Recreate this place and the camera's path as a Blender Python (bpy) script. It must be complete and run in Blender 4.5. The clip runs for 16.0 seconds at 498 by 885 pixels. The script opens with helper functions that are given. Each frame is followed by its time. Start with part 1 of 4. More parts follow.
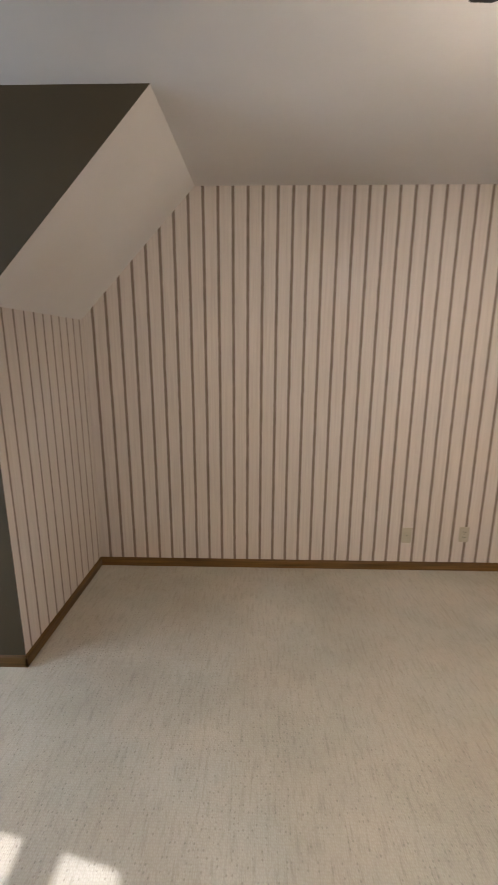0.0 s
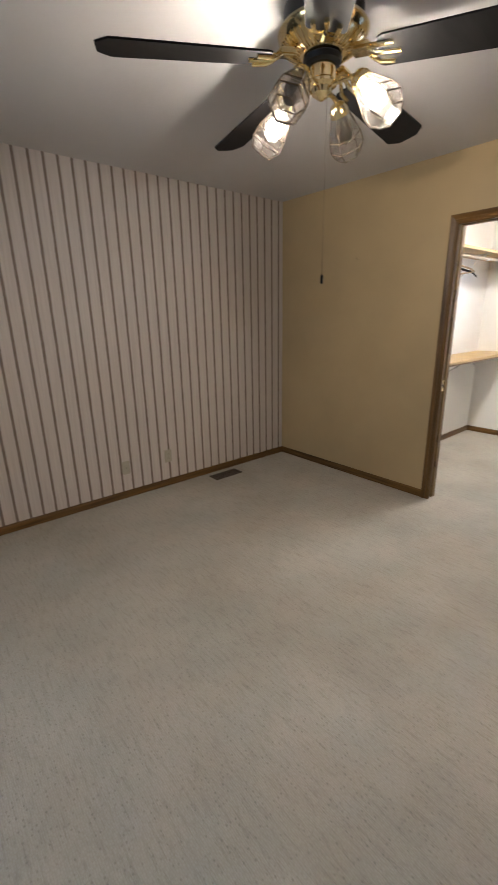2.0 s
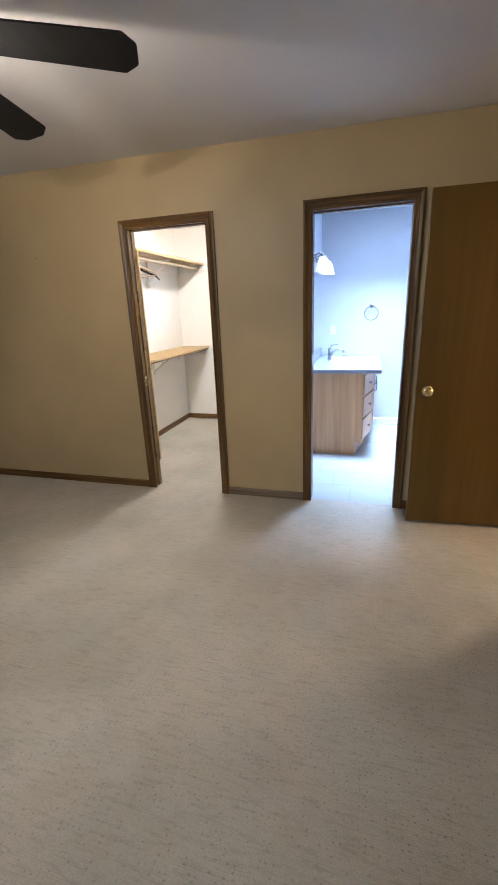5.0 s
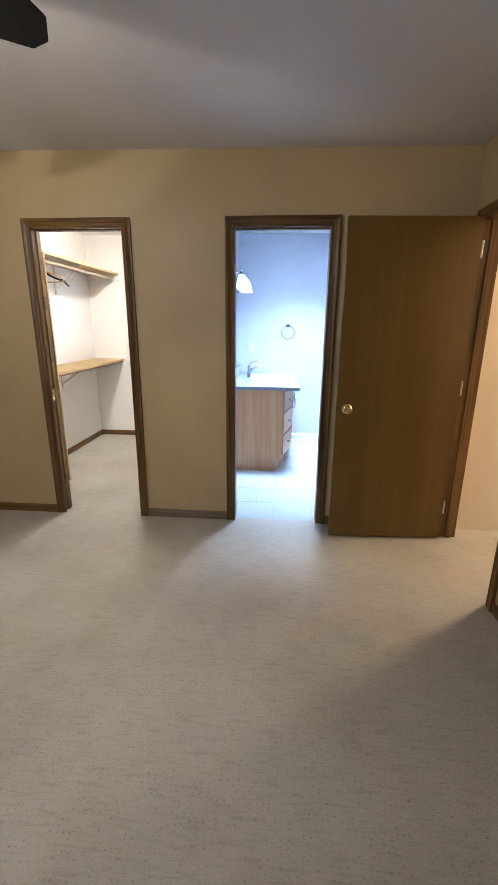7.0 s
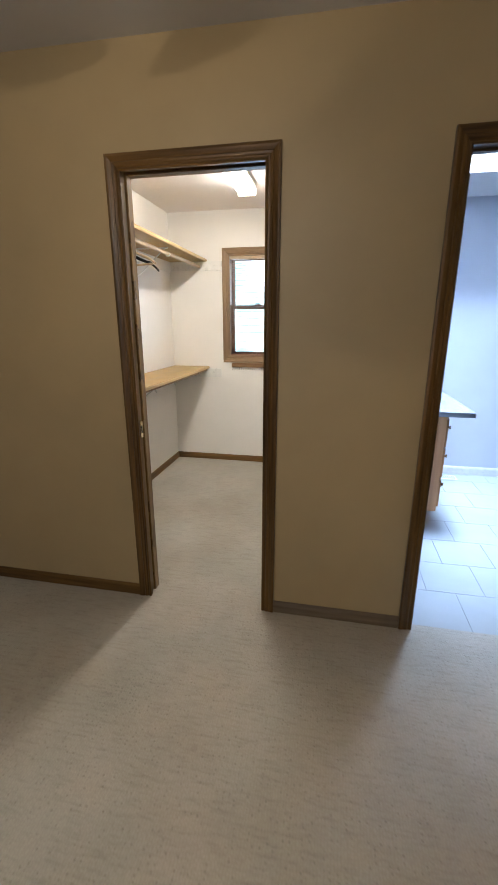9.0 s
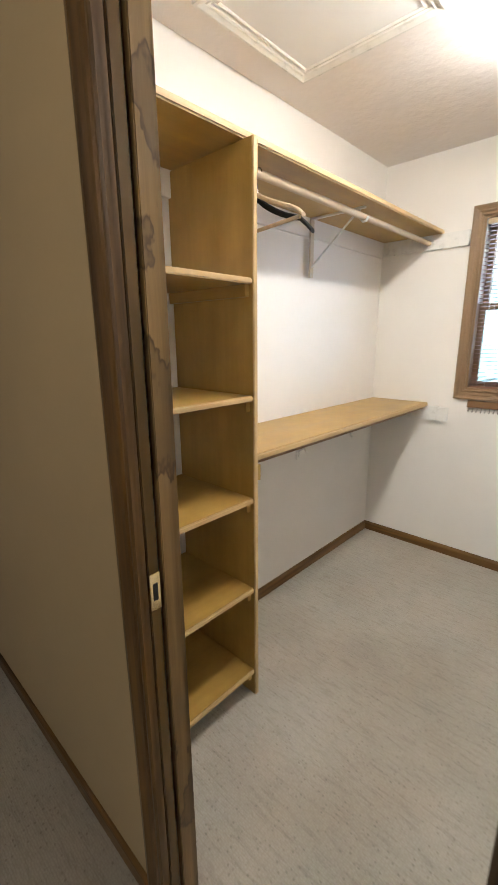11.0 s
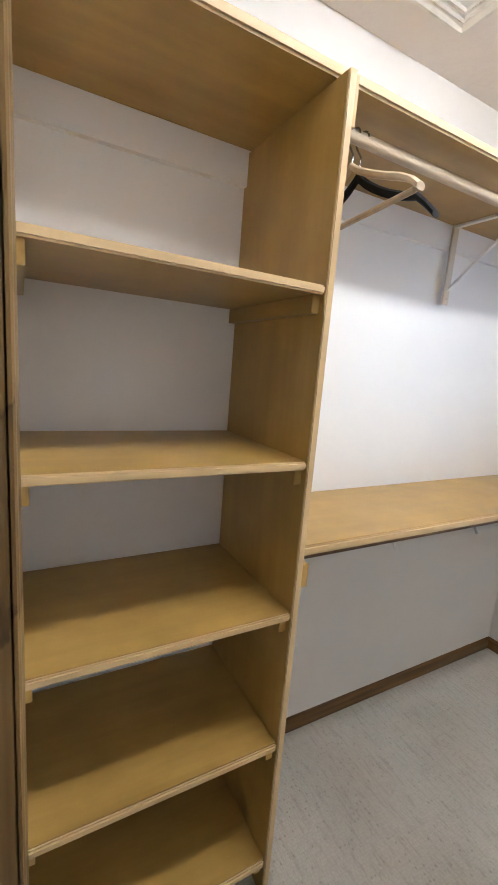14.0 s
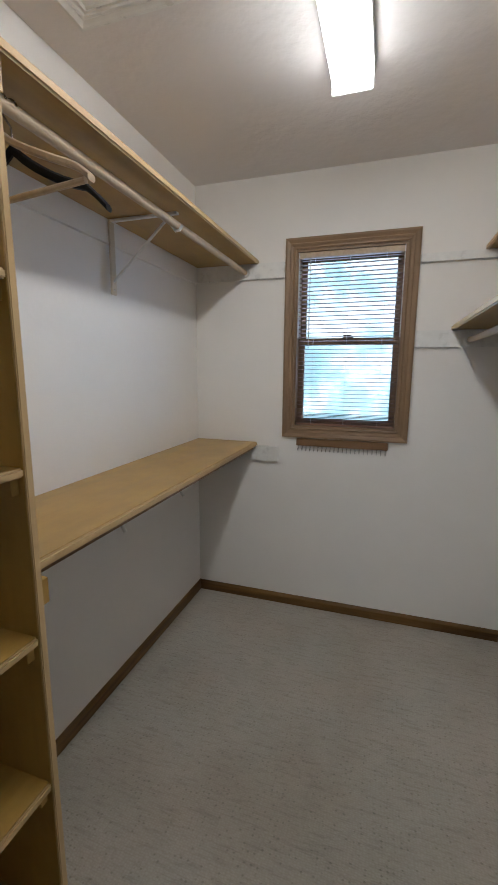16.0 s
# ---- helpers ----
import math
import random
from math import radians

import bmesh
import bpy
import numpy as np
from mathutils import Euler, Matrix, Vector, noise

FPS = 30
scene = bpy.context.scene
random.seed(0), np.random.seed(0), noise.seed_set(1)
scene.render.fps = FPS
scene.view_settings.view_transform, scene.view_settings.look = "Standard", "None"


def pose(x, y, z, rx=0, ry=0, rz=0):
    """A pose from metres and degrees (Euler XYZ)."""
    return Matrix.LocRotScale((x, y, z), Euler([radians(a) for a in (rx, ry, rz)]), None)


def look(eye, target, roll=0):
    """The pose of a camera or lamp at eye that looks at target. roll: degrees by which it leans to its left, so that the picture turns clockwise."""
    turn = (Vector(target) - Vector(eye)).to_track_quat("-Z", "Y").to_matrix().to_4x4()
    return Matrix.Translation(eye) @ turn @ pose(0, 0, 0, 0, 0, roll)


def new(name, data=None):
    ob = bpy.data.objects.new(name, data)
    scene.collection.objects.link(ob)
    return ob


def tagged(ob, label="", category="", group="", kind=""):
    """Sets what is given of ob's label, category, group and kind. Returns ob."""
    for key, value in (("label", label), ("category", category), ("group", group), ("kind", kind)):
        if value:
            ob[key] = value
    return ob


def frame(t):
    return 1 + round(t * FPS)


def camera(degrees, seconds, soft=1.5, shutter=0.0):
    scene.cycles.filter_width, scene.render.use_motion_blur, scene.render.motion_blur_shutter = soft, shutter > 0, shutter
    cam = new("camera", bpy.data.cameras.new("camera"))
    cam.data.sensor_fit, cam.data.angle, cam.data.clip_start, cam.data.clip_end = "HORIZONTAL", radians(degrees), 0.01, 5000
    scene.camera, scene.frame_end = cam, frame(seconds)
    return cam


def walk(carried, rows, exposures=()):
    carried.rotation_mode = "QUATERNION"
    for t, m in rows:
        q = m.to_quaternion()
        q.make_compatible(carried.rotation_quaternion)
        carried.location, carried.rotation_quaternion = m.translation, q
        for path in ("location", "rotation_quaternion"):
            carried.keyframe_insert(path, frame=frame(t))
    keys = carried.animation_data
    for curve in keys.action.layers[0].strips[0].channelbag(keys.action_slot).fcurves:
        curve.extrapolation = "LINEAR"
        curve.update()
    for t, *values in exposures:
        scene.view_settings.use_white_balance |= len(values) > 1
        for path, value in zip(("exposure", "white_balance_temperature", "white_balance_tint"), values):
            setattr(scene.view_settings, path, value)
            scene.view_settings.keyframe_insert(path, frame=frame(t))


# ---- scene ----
cam = camera(62.0, 16.0, shutter=0.25)
PATH = [
    (0, (0.238, 0.363, 1.554), (0.19, 2.313, 1.112), 0.2),
    (0.5, (0.163, 0.252, 1.522), (0.51, 2.17, 1.075), -0.7),
    (1, (0.05, 0.157, 1.479), (0.753, 1.973, 1.023), -0.8),
    (1.5, (0.079, 0.068, 1.496), (0.986, 1.779, 0.996), -0.6),
    (2, (0.004, -0.086, 1.472), (1.22, 1.39, 0.887), -1.2),
    (2.5, (-0.01, -0.201, 1.437), (1.394, 1.068, 0.791), -0.7),
    (3, (0.013, -0.238, 1.444), (1.55, 0.844, 0.761), -1.2),
    (3.5, (0.102, -0.249, 1.439), (1.745, 0.641, 0.727), -1.6),
    (4, (0.134, -0.255, 1.459), (1.847, 0.517, 0.772), -2.5),
    (4.5, (0.149, -0.322, 1.458), (1.913, 0.356, 0.804), -2.3),
    (5, (0.135, -0.358, 1.459), (1.959, 0.185, 0.845), -2.4),
    (7.5, (0.314, -0.223, 1.437), (2.233, -0.093, 0.888), 0.8),
    (8, (0.541, 0.023, 1.424), (2.453, 0.212, 0.868), 1.2),
    (8.5, (0.916, 0.267, 1.445), (2.805, 0.615, 0.886), 0.1),
    (9, (1.302, 0.484, 1.436), (3.187, 0.859, 0.882), -0.0),
    (9.5, (1.711, 0.574, 1.435), (3.572, 1.063, 0.891), 0.3),
    (10, (2.13, 0.593, 1.409), (3.879, 1.406, 0.882), 1.4),
    (12.5, (3.158, 0.978, 1.455), (4.178, 2.654, 1.068), -1.1),
    (13, (3.204, 0.968, 1.443), (4.151, 2.692, 1.08), 2.5),
    (13.5, (3.218, 0.963, 1.438), (4.13, 2.706, 1.08), 4.5),
    (14, (3.219, 0.976, 1.431), (4.18, 2.693, 1.073), 4.6),
    (14.5, (3.204, 1.016, 1.418), (4.554, 2.451, 1.072), 1.7),
    (15, (3.178, 1.048, 1.416), (4.903, 2.002, 1.077), 0.5),
    (15.5, (3.163, 1.049, 1.427), (4.977, 1.818, 1.08), 0.2),
    (16, (3.151, 1.025, 1.428), (5.025, 1.634, 1.084), 0.4),
]
EXPOSURES = [(0, 0.45, 6250, 13), (0.8, 0.35, 6100, 13), (1.5, -0.08, 6000, 12), (2.5, -0.27, 5750, 11), (5, -0.15, 5850, 11), (8, -0.25, 5850, 10), (9, -0.75, 6150, 10), (10, -0.72, 6200, 10), (12.5, -0.72, 5550, 10), (13.5, -0.72, 5450, 10), (14.5, -0.98, 5350, 11), (15.2, -1.65, 5450, 10), (16, -1.93, 5550, 10)]
walk(cam, [(t, look(eye, target, roll)) for t, eye, target, roll in PATH], EXPOSURES)

# ---- plan, in metres ----
XE, YN, YS, XW, HC = 3.12, 3.115, -1.43, -2.6, 2.505     # bedroom faces and ceiling
XC, XF, HK = 3.207, 5.485, 2.45                           # closet and bath: west face, far wall, ceiling
YC, YK, YB = 2.117, 0.36, 0.25                            # closet north and south faces, bath north face
AX, AY, SX, SZ = -0.914, 2.112, -0.16, 1.731              # alcove: low wall, dark wall face, slope
D1, D2, DZ = (0.779, 1.388), (-0.569, 0.039), 2.038       # closet and bath doorways
DH = (2.235, 2.985)                                       # hall doorway, along x

# ---- world, sun, lamps ----
world = bpy.data.worlds.new("World")
scene.world = world
world.use_nodes = True
wn = world.node_tree.nodes
sky = wn.new("ShaderNodeTexSky")
sky.sky_type = "NISHITA"
sky.sun_disc = False
sky.sun_elevation, sky.sun_rotation = radians(35.6), radians(-90)
world.node_tree.links.new(sky.outputs[0], wn["Background"].inputs[0])
wn["Background"].inputs[1].default_value = 0.10


def lamp(name, kind, energy, colour, m, **kw):
    data = bpy.data.lights.new(name, kind)
    data.energy, data.color = energy, colour
    for k, v in kw.items():
        if k == "angle":
            data.angle = v
        elif k == "size":
            data.shape, data.size, data.size_y = "RECTANGLE", v[0], v[1]
        elif k == "radius":
            data.shadow_soft_size = v
    ob = new(name, data)
    ob.matrix_world = m
    return ob


lamp("sun", "SUN", 5.0, (1.0, 0.97, 0.94), look((-8, 1.76, 5.856), (0, 0, 0)), angle=radians(0.5))
# daylight in the window openings
lamp("west_window_daylight", "AREA", 22, (0.72, 0.87, 1.0), look((XW - 0.02, 1.225, 1.3), (0, 1.225, 1.2)), size=(1.25, 1.1))
lamp("closet_window_daylight", "AREA", 14, (0.52, 0.72, 1.0), look((XF + 0.046, 1.24, 1.6), (4, 1.24, 1.55)), size=(0.5, 0.9))
# daylight at the head of the bath skylight shaft
SKY = (4.25, 4.86, -0.87, -0.30, 3.15)
lamp("skylight_daylight", "AREA", 500, (0.58, 0.74, 1.0), look((4.555, -0.585, SKY[4] - 0.03), (4.555, -0.585, 0)), size=(0.56, 0.56))
# hall lamp
lamp("hall_lamp", "POINT", 145, (1.0, 0.74, 0.46), pose(3.1, -2.6, 2.2), radius=0.2)
FAN = (1.31, 1.066)
SHADES = [14, 104, 194, 284]
LIT = (1, 3)
for k in LIT:
    a = radians(SHADES[k])
    lamp("fan_bulb_light", "POINT", 22, (1.0, 0.85, 0.67), pose(FAN[0] + 0.174 * math.cos(a), FAN[1] + 0.174 * math.sin(a), 2.161), radius=0.011)


# ---- materials ----
def mat(name):
    m = bpy.data.materials.new(name)
    m.use_nodes = True
    nt = m.node_tree
    return m, nt, nt.nodes["Principled BSDF"]


def nd(nt, kind, **kw):
    n = nt.nodes.new(kind)
    for k, v in kw.items():
        n.inputs[k].default_value = v
    return n


def ramp(nt, src, stops):
    r = nt.nodes.new("ShaderNodeValToRGB")
    el = r.color_ramp.elements
    while len(el) < len(stops):
        el.new(0.5)
    for e, (p, c) in zip(el, stops):
        e.position, e.color = p, (*c, 1)
    nt.links.new(src, r.inputs[0])
    return r.outputs[0]


def coords(nt, scale=(1, 1, 1)):
    t = nt.nodes.new("ShaderNodeTexCoord")
    mp = nt.nodes.new("ShaderNodeMapping")
    mp.inputs["Scale"].default_value = scale
    nt.links.new(t.outputs["Object"], mp.inputs[0])
    return mp.outputs[0]


def tex_noise(nt, vec, scale, detail=4.0, rough=0.55):
    n = nd(nt, "ShaderNodeTexNoise", Scale=scale, Detail=detail, Roughness=rough)
    nt.links.new(vec, n.inputs["Vector"])
    return n.outputs["Fac"]


def math_node(nt, op, a, b=None):
    n = nt.nodes.new("ShaderNodeMath")
    n.operation = op
    for i, v in enumerate((a, b)):
        if v is None:
            continue
        if isinstance(v, (int, float)):
            n.inputs[i].default_value = v
        else:
            nt.links.new(v, n.inputs[i])
    return n.outputs[0]


def mix(nt, fac, a, b, blend="MIX"):
    n = nt.nodes.new("ShaderNodeMix")
    n.data_type, n.blend_type = "RGBA", blend
    for sock, v in ((n.inputs[0], fac), (n.inputs[6], a), (n.inputs[7], b)):
        if isinstance(v, (int, float)):
            sock.default_value = v
        elif isinstance(v, tuple):
            sock.default_value = (*v, 1)
        else:
            nt.links.new(v, sock)
    return n.outputs[2]


def bump(nt, bsdf, height, strength=0.3, dist=0.002):
    b = nd(nt, "ShaderNodeBump", Strength=strength, Distance=dist)
    nt.links.new(height, b.inputs["Height"])
    nt.links.new(b.outputs[0], bsdf.inputs["Normal"])


def shade(c, f):
    return tuple(min(1, v * f) for v in c)


def paint(name, c, rough=0.6, tex=0.25, scale=60.0, dist=0.0015, mottle=0.06):
    m, nt, b = mat(name)
    v = coords(nt)
    big, fine = tex_noise(nt, v, 1.7, 5), tex_noise(nt, v, scale, 3)
    nt.links.new(ramp(nt, big, [(0.3, shade(c, 1 - mottle)), (0.7, shade(c, 1 + mottle))]), b.inputs["Base Color"])
    b.inputs["Roughness"].default_value = rough
    bump(nt, b, fine, tex, dist)
    return m


def wood(name, dark, light, axis, rough=0.38, fine=1.0, worn=None):
    """Grain runs along the axis."""
    m, nt, b = mat(name)
    sc = [38.0 * fine] * 3
    sc["xyz".index(axis)] = 1.6 * fine
    v = coords(nt, tuple(sc))
    n1 = tex_noise(nt, v, 1.0, 6, 0.6)
    sc2 = [9.0 * fine] * 3
    sc2["xyz".index(axis)] = 0.7 * fine
    n2 = tex_noise(nt, coords(nt, tuple(sc2)), 1.0, 3, 0.5)
    grain = math_node(nt, "ADD", math_node(nt, "MULTIPLY", n1, 0.55), math_node(nt, "MULTIPLY", n2, 0.45))
    col = ramp(nt, grain, [(0.36, dark), (0.62, light)])
    if worn:
        w = tex_noise(nt, coords(nt, (6, 6, 3)), 1.0, 5, 0.6)
        soak = ramp(nt, w, [(0.545, (0, 0, 0)), (0.56, (0.85, 0.85, 0.85)), (0.59, (0.4, 0.4, 0.4)), (0.75, (0.25, 0.25, 0.25))])
        col = mix(nt, soak, col, worn)
    nt.links.new(col, b.inputs["Base Color"])
    b.inputs["Roughness"].default_value = rough
    b.inputs["Specular IOR Level"].default_value = 0.35
    bump(nt, b, n1, 0.25, 0.001)
    return m


def ply(name, dark, light, axis):
    """Varnished birch ply: faint grain and blotches."""
    m, nt, b = mat(name)
    sc = [22.0] * 3
    sc["xyz".index(axis)] = 2.0
    grain = tex_noise(nt, coords(nt, tuple(sc)), 1.0, 5, 0.6)
    blotch = tex_noise(nt, coords(nt), 5.0, 5, 0.6)
    f = math_node(nt, "ADD", math_node(nt, "MULTIPLY", grain, 0.45), math_node(nt, "MULTIPLY", blotch, 0.55))
    col = ramp(nt, f, [(0.25, shade(dark, 0.88)), (0.75, shade(light, 1.10))])
    nt.links.new(col, b.inputs["Base Color"])
    nt.links.new(ramp(nt, grain, [(0.1, (0.27, 0.27, 0.27)), (0.9, (0.41, 0.41, 0.41))]), b.inputs["Roughness"])
    bump(nt, b, grain, 0.12, 0.0008)
    return m


def plain(name, c, rough=0.5, metal=0.0, var=0.05, scale=25.0):
    m, nt, b = mat(name)
    n = tex_noise(nt, coords(nt), scale, 4)
    nt.links.new(ramp(nt, n, [(0.3, shade(c, 1 - var)), (0.7, shade(c, 1 + var))]), b.inputs["Base Color"])
    nt.links.new(ramp(nt, n, [(0.3, (rough * 0.85,) * 3), (0.7, (min(1, rough * 1.15),) * 3)]), b.inputs["Roughness"])
    b.inputs["Metallic"].default_value = metal
    return m


def glow(name, c, strength):
    m, nt, b = mat(name)
    b.inputs["Base Color"].default_value = (0.9, 0.9, 0.88, 1)
    b.inputs["Emission Color"].default_value = (*c, 1)
    b.inputs["Emission Strength"].default_value = strength
    return m


def wallpaper(name, axis, phase, period=0.0908, width=0.2):
    """Cream paper with printed brown-grey pinstripes and a faint woven ground."""
    m, nt, b = mat(name)
    v = coords(nt)
    sep = nt.nodes.new("ShaderNodeSeparateXYZ")
    nt.links.new(v, sep.inputs[0])
    wob = math_node(nt, "MULTIPLY", math_node(nt, "SUBTRACT", tex_noise(nt, coords(nt, (30, 30, 9)), 1, 3), 0.5), 0.006)
    u = math_node(nt, "ADD", math_node(nt, "SUBTRACT", sep.outputs["XYZ".index(axis)], phase), wob)
    f = math_node(nt, "FRACT", math_node(nt, "ADD", math_node(nt, "DIVIDE", u, period), 100.5))
    d = math_node(nt, "ABSOLUTE", math_node(nt, "SUBTRACT", f, 0.5))
    line = ramp(nt, d, [(width * 0.5 - 0.014, (1, 1, 1)), (width * 0.5 + 0.014, (0, 0, 0))])
    sc = {"X": (160, 160, 3), "Y": (160, 160, 3)}[axis]
    thread = tex_noise(nt, coords(nt, sc), 1.0, 3, 0.6)
    ground = ramp(nt, thread, [(0.3, (0.50, 0.45, 0.42)), (0.7, (0.61, 0.555, 0.525))])
    ink = ramp(nt, tex_noise(nt, coords(nt, (60, 60, 12)), 1.0, 4), [(0.3, (0.155, 0.118, 0.098)), (0.7, (0.235, 0.186, 0.158))])
    nt.links.new(mix(nt, line, ground, ink), b.inputs["Base Color"])
    b.inputs["Roughness"].default_value = 0.55
    bump(nt, b, thread, 0.15, 0.0008)
    return m


def carpet():
    """Cream loop pile in rows with small dark pits, trodden and slightly soiled."""
    m, nt, b = mat("loop_carpet")
    v = coords(nt)
    nz = nd(nt, "ShaderNodeTexNoise", Scale=3.0, Detail=3.0)
    nt.links.new(v, nz.inputs["Vector"])
    warp = nt.nodes.new("ShaderNodeVectorMath")
    warp.operation = "MULTIPLY_ADD"
    warp.inputs[1].default_value = (0.02, 0.02, 0)
    nt.links.new(nz.outputs["Color"], warp.inputs[0])
    nt.links.new(v, warp.inputs[2])

    def cells(sx, sy, rnd):
        mp = nt.nodes.new("ShaderNodeMapping")
        mp.inputs["Scale"].default_value = (sx, sy, 1)
        nt.links.new(warp.outputs[0], mp.inputs[0])
        vor = nd(nt, "ShaderNodeTexVoronoi", Scale=1.0, Randomness=rnd)
        nt.links.new(mp.outputs[0], vor.inputs["Vector"])
        return vor
    loops = cells(150, 110, 0.5).outputs["Distance"]
    pit = cells(64, 50, 0.4)
    hole = ramp(nt, pit.outputs["Distance"], [(0.10, (1, 1, 1)), (0.27, (0, 0, 0))])
    sep = nt.nodes.new("ShaderNodeSeparateColor")
    nt.links.new(pit.outputs["Color"], sep.inputs[0])
    patch = tex_noise(nt, coords(nt, (11, 3, 1)), 1.0, 5, 0.7)
    keep = math_node(nt, "GREATER_THAN", math_node(nt, "ADD", sep.outputs[0], math_node(nt, "MULTIPLY", patch, 2.2)), 1.5)
    hole = math_node(nt, "MULTIPLY", hole, keep)
    streak = tex_noise(nt, coords(nt, (70, 9, 1)), 1.0, 5, 0.7)
    soil = tex_noise(nt, v, 1.1, 6, 0.6)
    base = ramp(nt, soil, [(0.32, (0.40, 0.369, 0.312)), (0.62, (0.525, 0.491, 0.428))])
    tint = tex_noise(nt, coords(nt, (1.3, 1.3, 1)), 2.1, 3, 0.5)
    base = mix(nt, 1.0, base, ramp(nt, tint, [(0.35, (0.97, 1.0, 1.0)), (0.65, (1.0, 0.98, 0.955))]), "MULTIPLY")
    col = mix(nt, 1.0, base, ramp(nt, loops, [(0.15, (1, 1, 1)), (0.8, (0.86, 0.85, 0.84))]), "MULTIPLY")
    col = mix(nt, 1.0, col, ramp(nt, streak, [(0.30, (0.80, 0.79, 0.78)), (0.50, (1, 1, 1))]), "MULTIPLY")
    col = mix(nt, math_node(nt, "MULTIPLY", hole, 0.31), col, (0.12, 0.105, 0.095))
    spot = tex_noise(nt, v, 7.0, 2, 0.5)
    col = mix(nt, ramp(nt, spot, [(0.76, (0, 0, 0)), (0.82, (0.4, 0.4, 0.4))]), col, (0.20, 0.17, 0.14))
    nt.links.new(col, b.inputs["Base Color"])
    b.inputs["Roughness"].default_value = 0.95
    b.inputs["Sheen Weight"].default_value = 0.1
    h = math_node(nt, "SUBTRACT", math_node(nt, "MULTIPLY", loops, -0.6), hole)
    bump(nt, b, h, 0.45, 0.004)
    return m


def glass(name, tint=(1, 1, 1), rough=0.0):
    m, nt, b = mat(name)
    b.inputs["Base Color"].default_value = (*tint, 1)
    b.inputs["Transmission Weight"].default_value = 1.0
    b.inputs["Roughness"].default_value = rough
    b.inputs["IOR"].default_value = 1.48
    return m


M_PAPER_N = wallpaper("striped_wallpaper", "X", -0.113)
M_PAPER_W = wallpaper("striped_wallpaper_alcove", "Y", 3.08, width=0.15)
M_TAN = paint("tan_wall_paint", (0.447, 0.338, 0.182), 0.45, 0.22, 45)
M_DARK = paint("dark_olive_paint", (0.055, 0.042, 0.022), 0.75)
M_CEIL = paint("ceiling_paint", (0.58, 0.56, 0.55), 0.7, 0.35, 22, 0.003, 0.03)
M_CLOSET = paint("closet_wall_paint", (0.83, 0.81, 0.78), 0.5, 0.25, 30, 0.002, 0.03)
M_BATH = paint("bath_wall_paint", (0.62, 0.65, 0.72), 0.5, 0.15, 50)
M_HALL = paint("hall_wall_paint", (0.72, 0.64, 0.52), 0.6)
M_CARPET = carpet()
OAK_D, OAK_L = (0.038, 0.018, 0.004), (0.190, 0.100, 0.027)
M_OAK = {a: wood("oak_trim_" + a, OAK_D, OAK_L, a) for a in "xyz"}
M_OAK_WORN = wood("worn_oak_trim", (0.105, 0.060, 0.020), (0.30, 0.19, 0.072), "z", 0.3, 1.0, (0.055, 0.030, 0.012))
# paler, dusty copy of the oak; window sheen is painted into its colour
M_OAK_SHEEN = wood("sheen_oak_trim", (0.125, 0.088, 0.058), (0.24, 0.18, 0.12), "y", 0.35)
M_DOOR = wood("door_veneer", (0.105, 0.058, 0.012), (0.140, 0.079, 0.017), "z", 0.32, 0.5)
PLY_D, PLY_L = (0.30, 0.178, 0.036), (0.45, 0.285, 0.072)
M_PLY = {a: ply("birch_plywood_" + a, PLY_D, PLY_L, a) for a in "xyz"}
M_EDGE = {a: wood("birch_edge_" + a, (0.46, 0.315, 0.14), (0.59, 0.43, 0.225), a, 0.4, 0.8) for a in "xyz"}
M_VANITY = wood("vanity_oak", (0.46, 0.215, 0.09), (0.65, 0.355, 0.165), "z", 0.35, 0.7)
M_WINWOOD = {a: wood("window_wood_" + a, (0.17, 0.11, 0.06), (0.28, 0.185, 0.105), a, 0.4) for a in "yz"}
M_BRASS = plain("polished_brass", (0.86, 0.72, 0.42), 0.12, 1.0)
M_BLADE = wood("black_blade", (0.003, 0.003, 0.003), (0.008, 0.007, 0.007), "x", 0.55)
M_BLADE.node_tree.nodes["Principled BSDF"].inputs["Specular IOR Level"].default_value = 0.15
M_BULB = plain("unlit_bulb_glass", (0.20, 0.17, 0.14), 0.15, 0.4)
M_BLACK = plain("black_plastic", (0.010, 0.010, 0.011), 0.5)
M_HANGER = plain("dull_black_plastic", (0.004, 0.004, 0.004), 0.7)
M_HANGER.node_tree.nodes["Principled BSDF"].inputs["Specular IOR Level"].default_value = 0.2
M_VENT = plain("brown_vent_metal", (0.055, 0.038, 0.025), 0.45, 0.3)
M_CHROME = plain("brushed_nickel", (0.36, 0.36, 0.37), 0.25, 1.0)
M_WHITE = plain("white_enamel", (0.78, 0.78, 0.76), 0.3)
M_PORCELAIN = plain("white_porcelain", (0.85, 0.86, 0.88), 0.1)
M_COUNTER = plain("counter_laminate", (0.27, 0.295, 0.33), 0.28, 0, 0.12, 120)
M_IVORY = plain("ivory_plastic", (0.50, 0.46, 0.38), 0.4)
M_TANMETAL = plain("tan_painted_metal", (0.60, 0.52, 0.39), 0.45)
M_PLATE = plain("wallplate_grey", (0.40, 0.37, 0.30), 0.5)
M_GLASS = glass("clear_glass")
M_BEVEL = glass("bevelled_glass", (0.97, 0.95, 0.93), 0.15)
M_LEAD = plain("dark_lead_came", (0.11, 0.08, 0.05), 0.35, 0.8)
M_FROST = glow("lit_bulb", (1.0, 0.84, 0.62), 70.0)
M_TUBE = glow("strip_diffuser", (1.0, 0.91, 0.77), 52.0)
M_SHAFT = paint("shaft_paint", (0.84, 0.85, 0.86), 0.5)
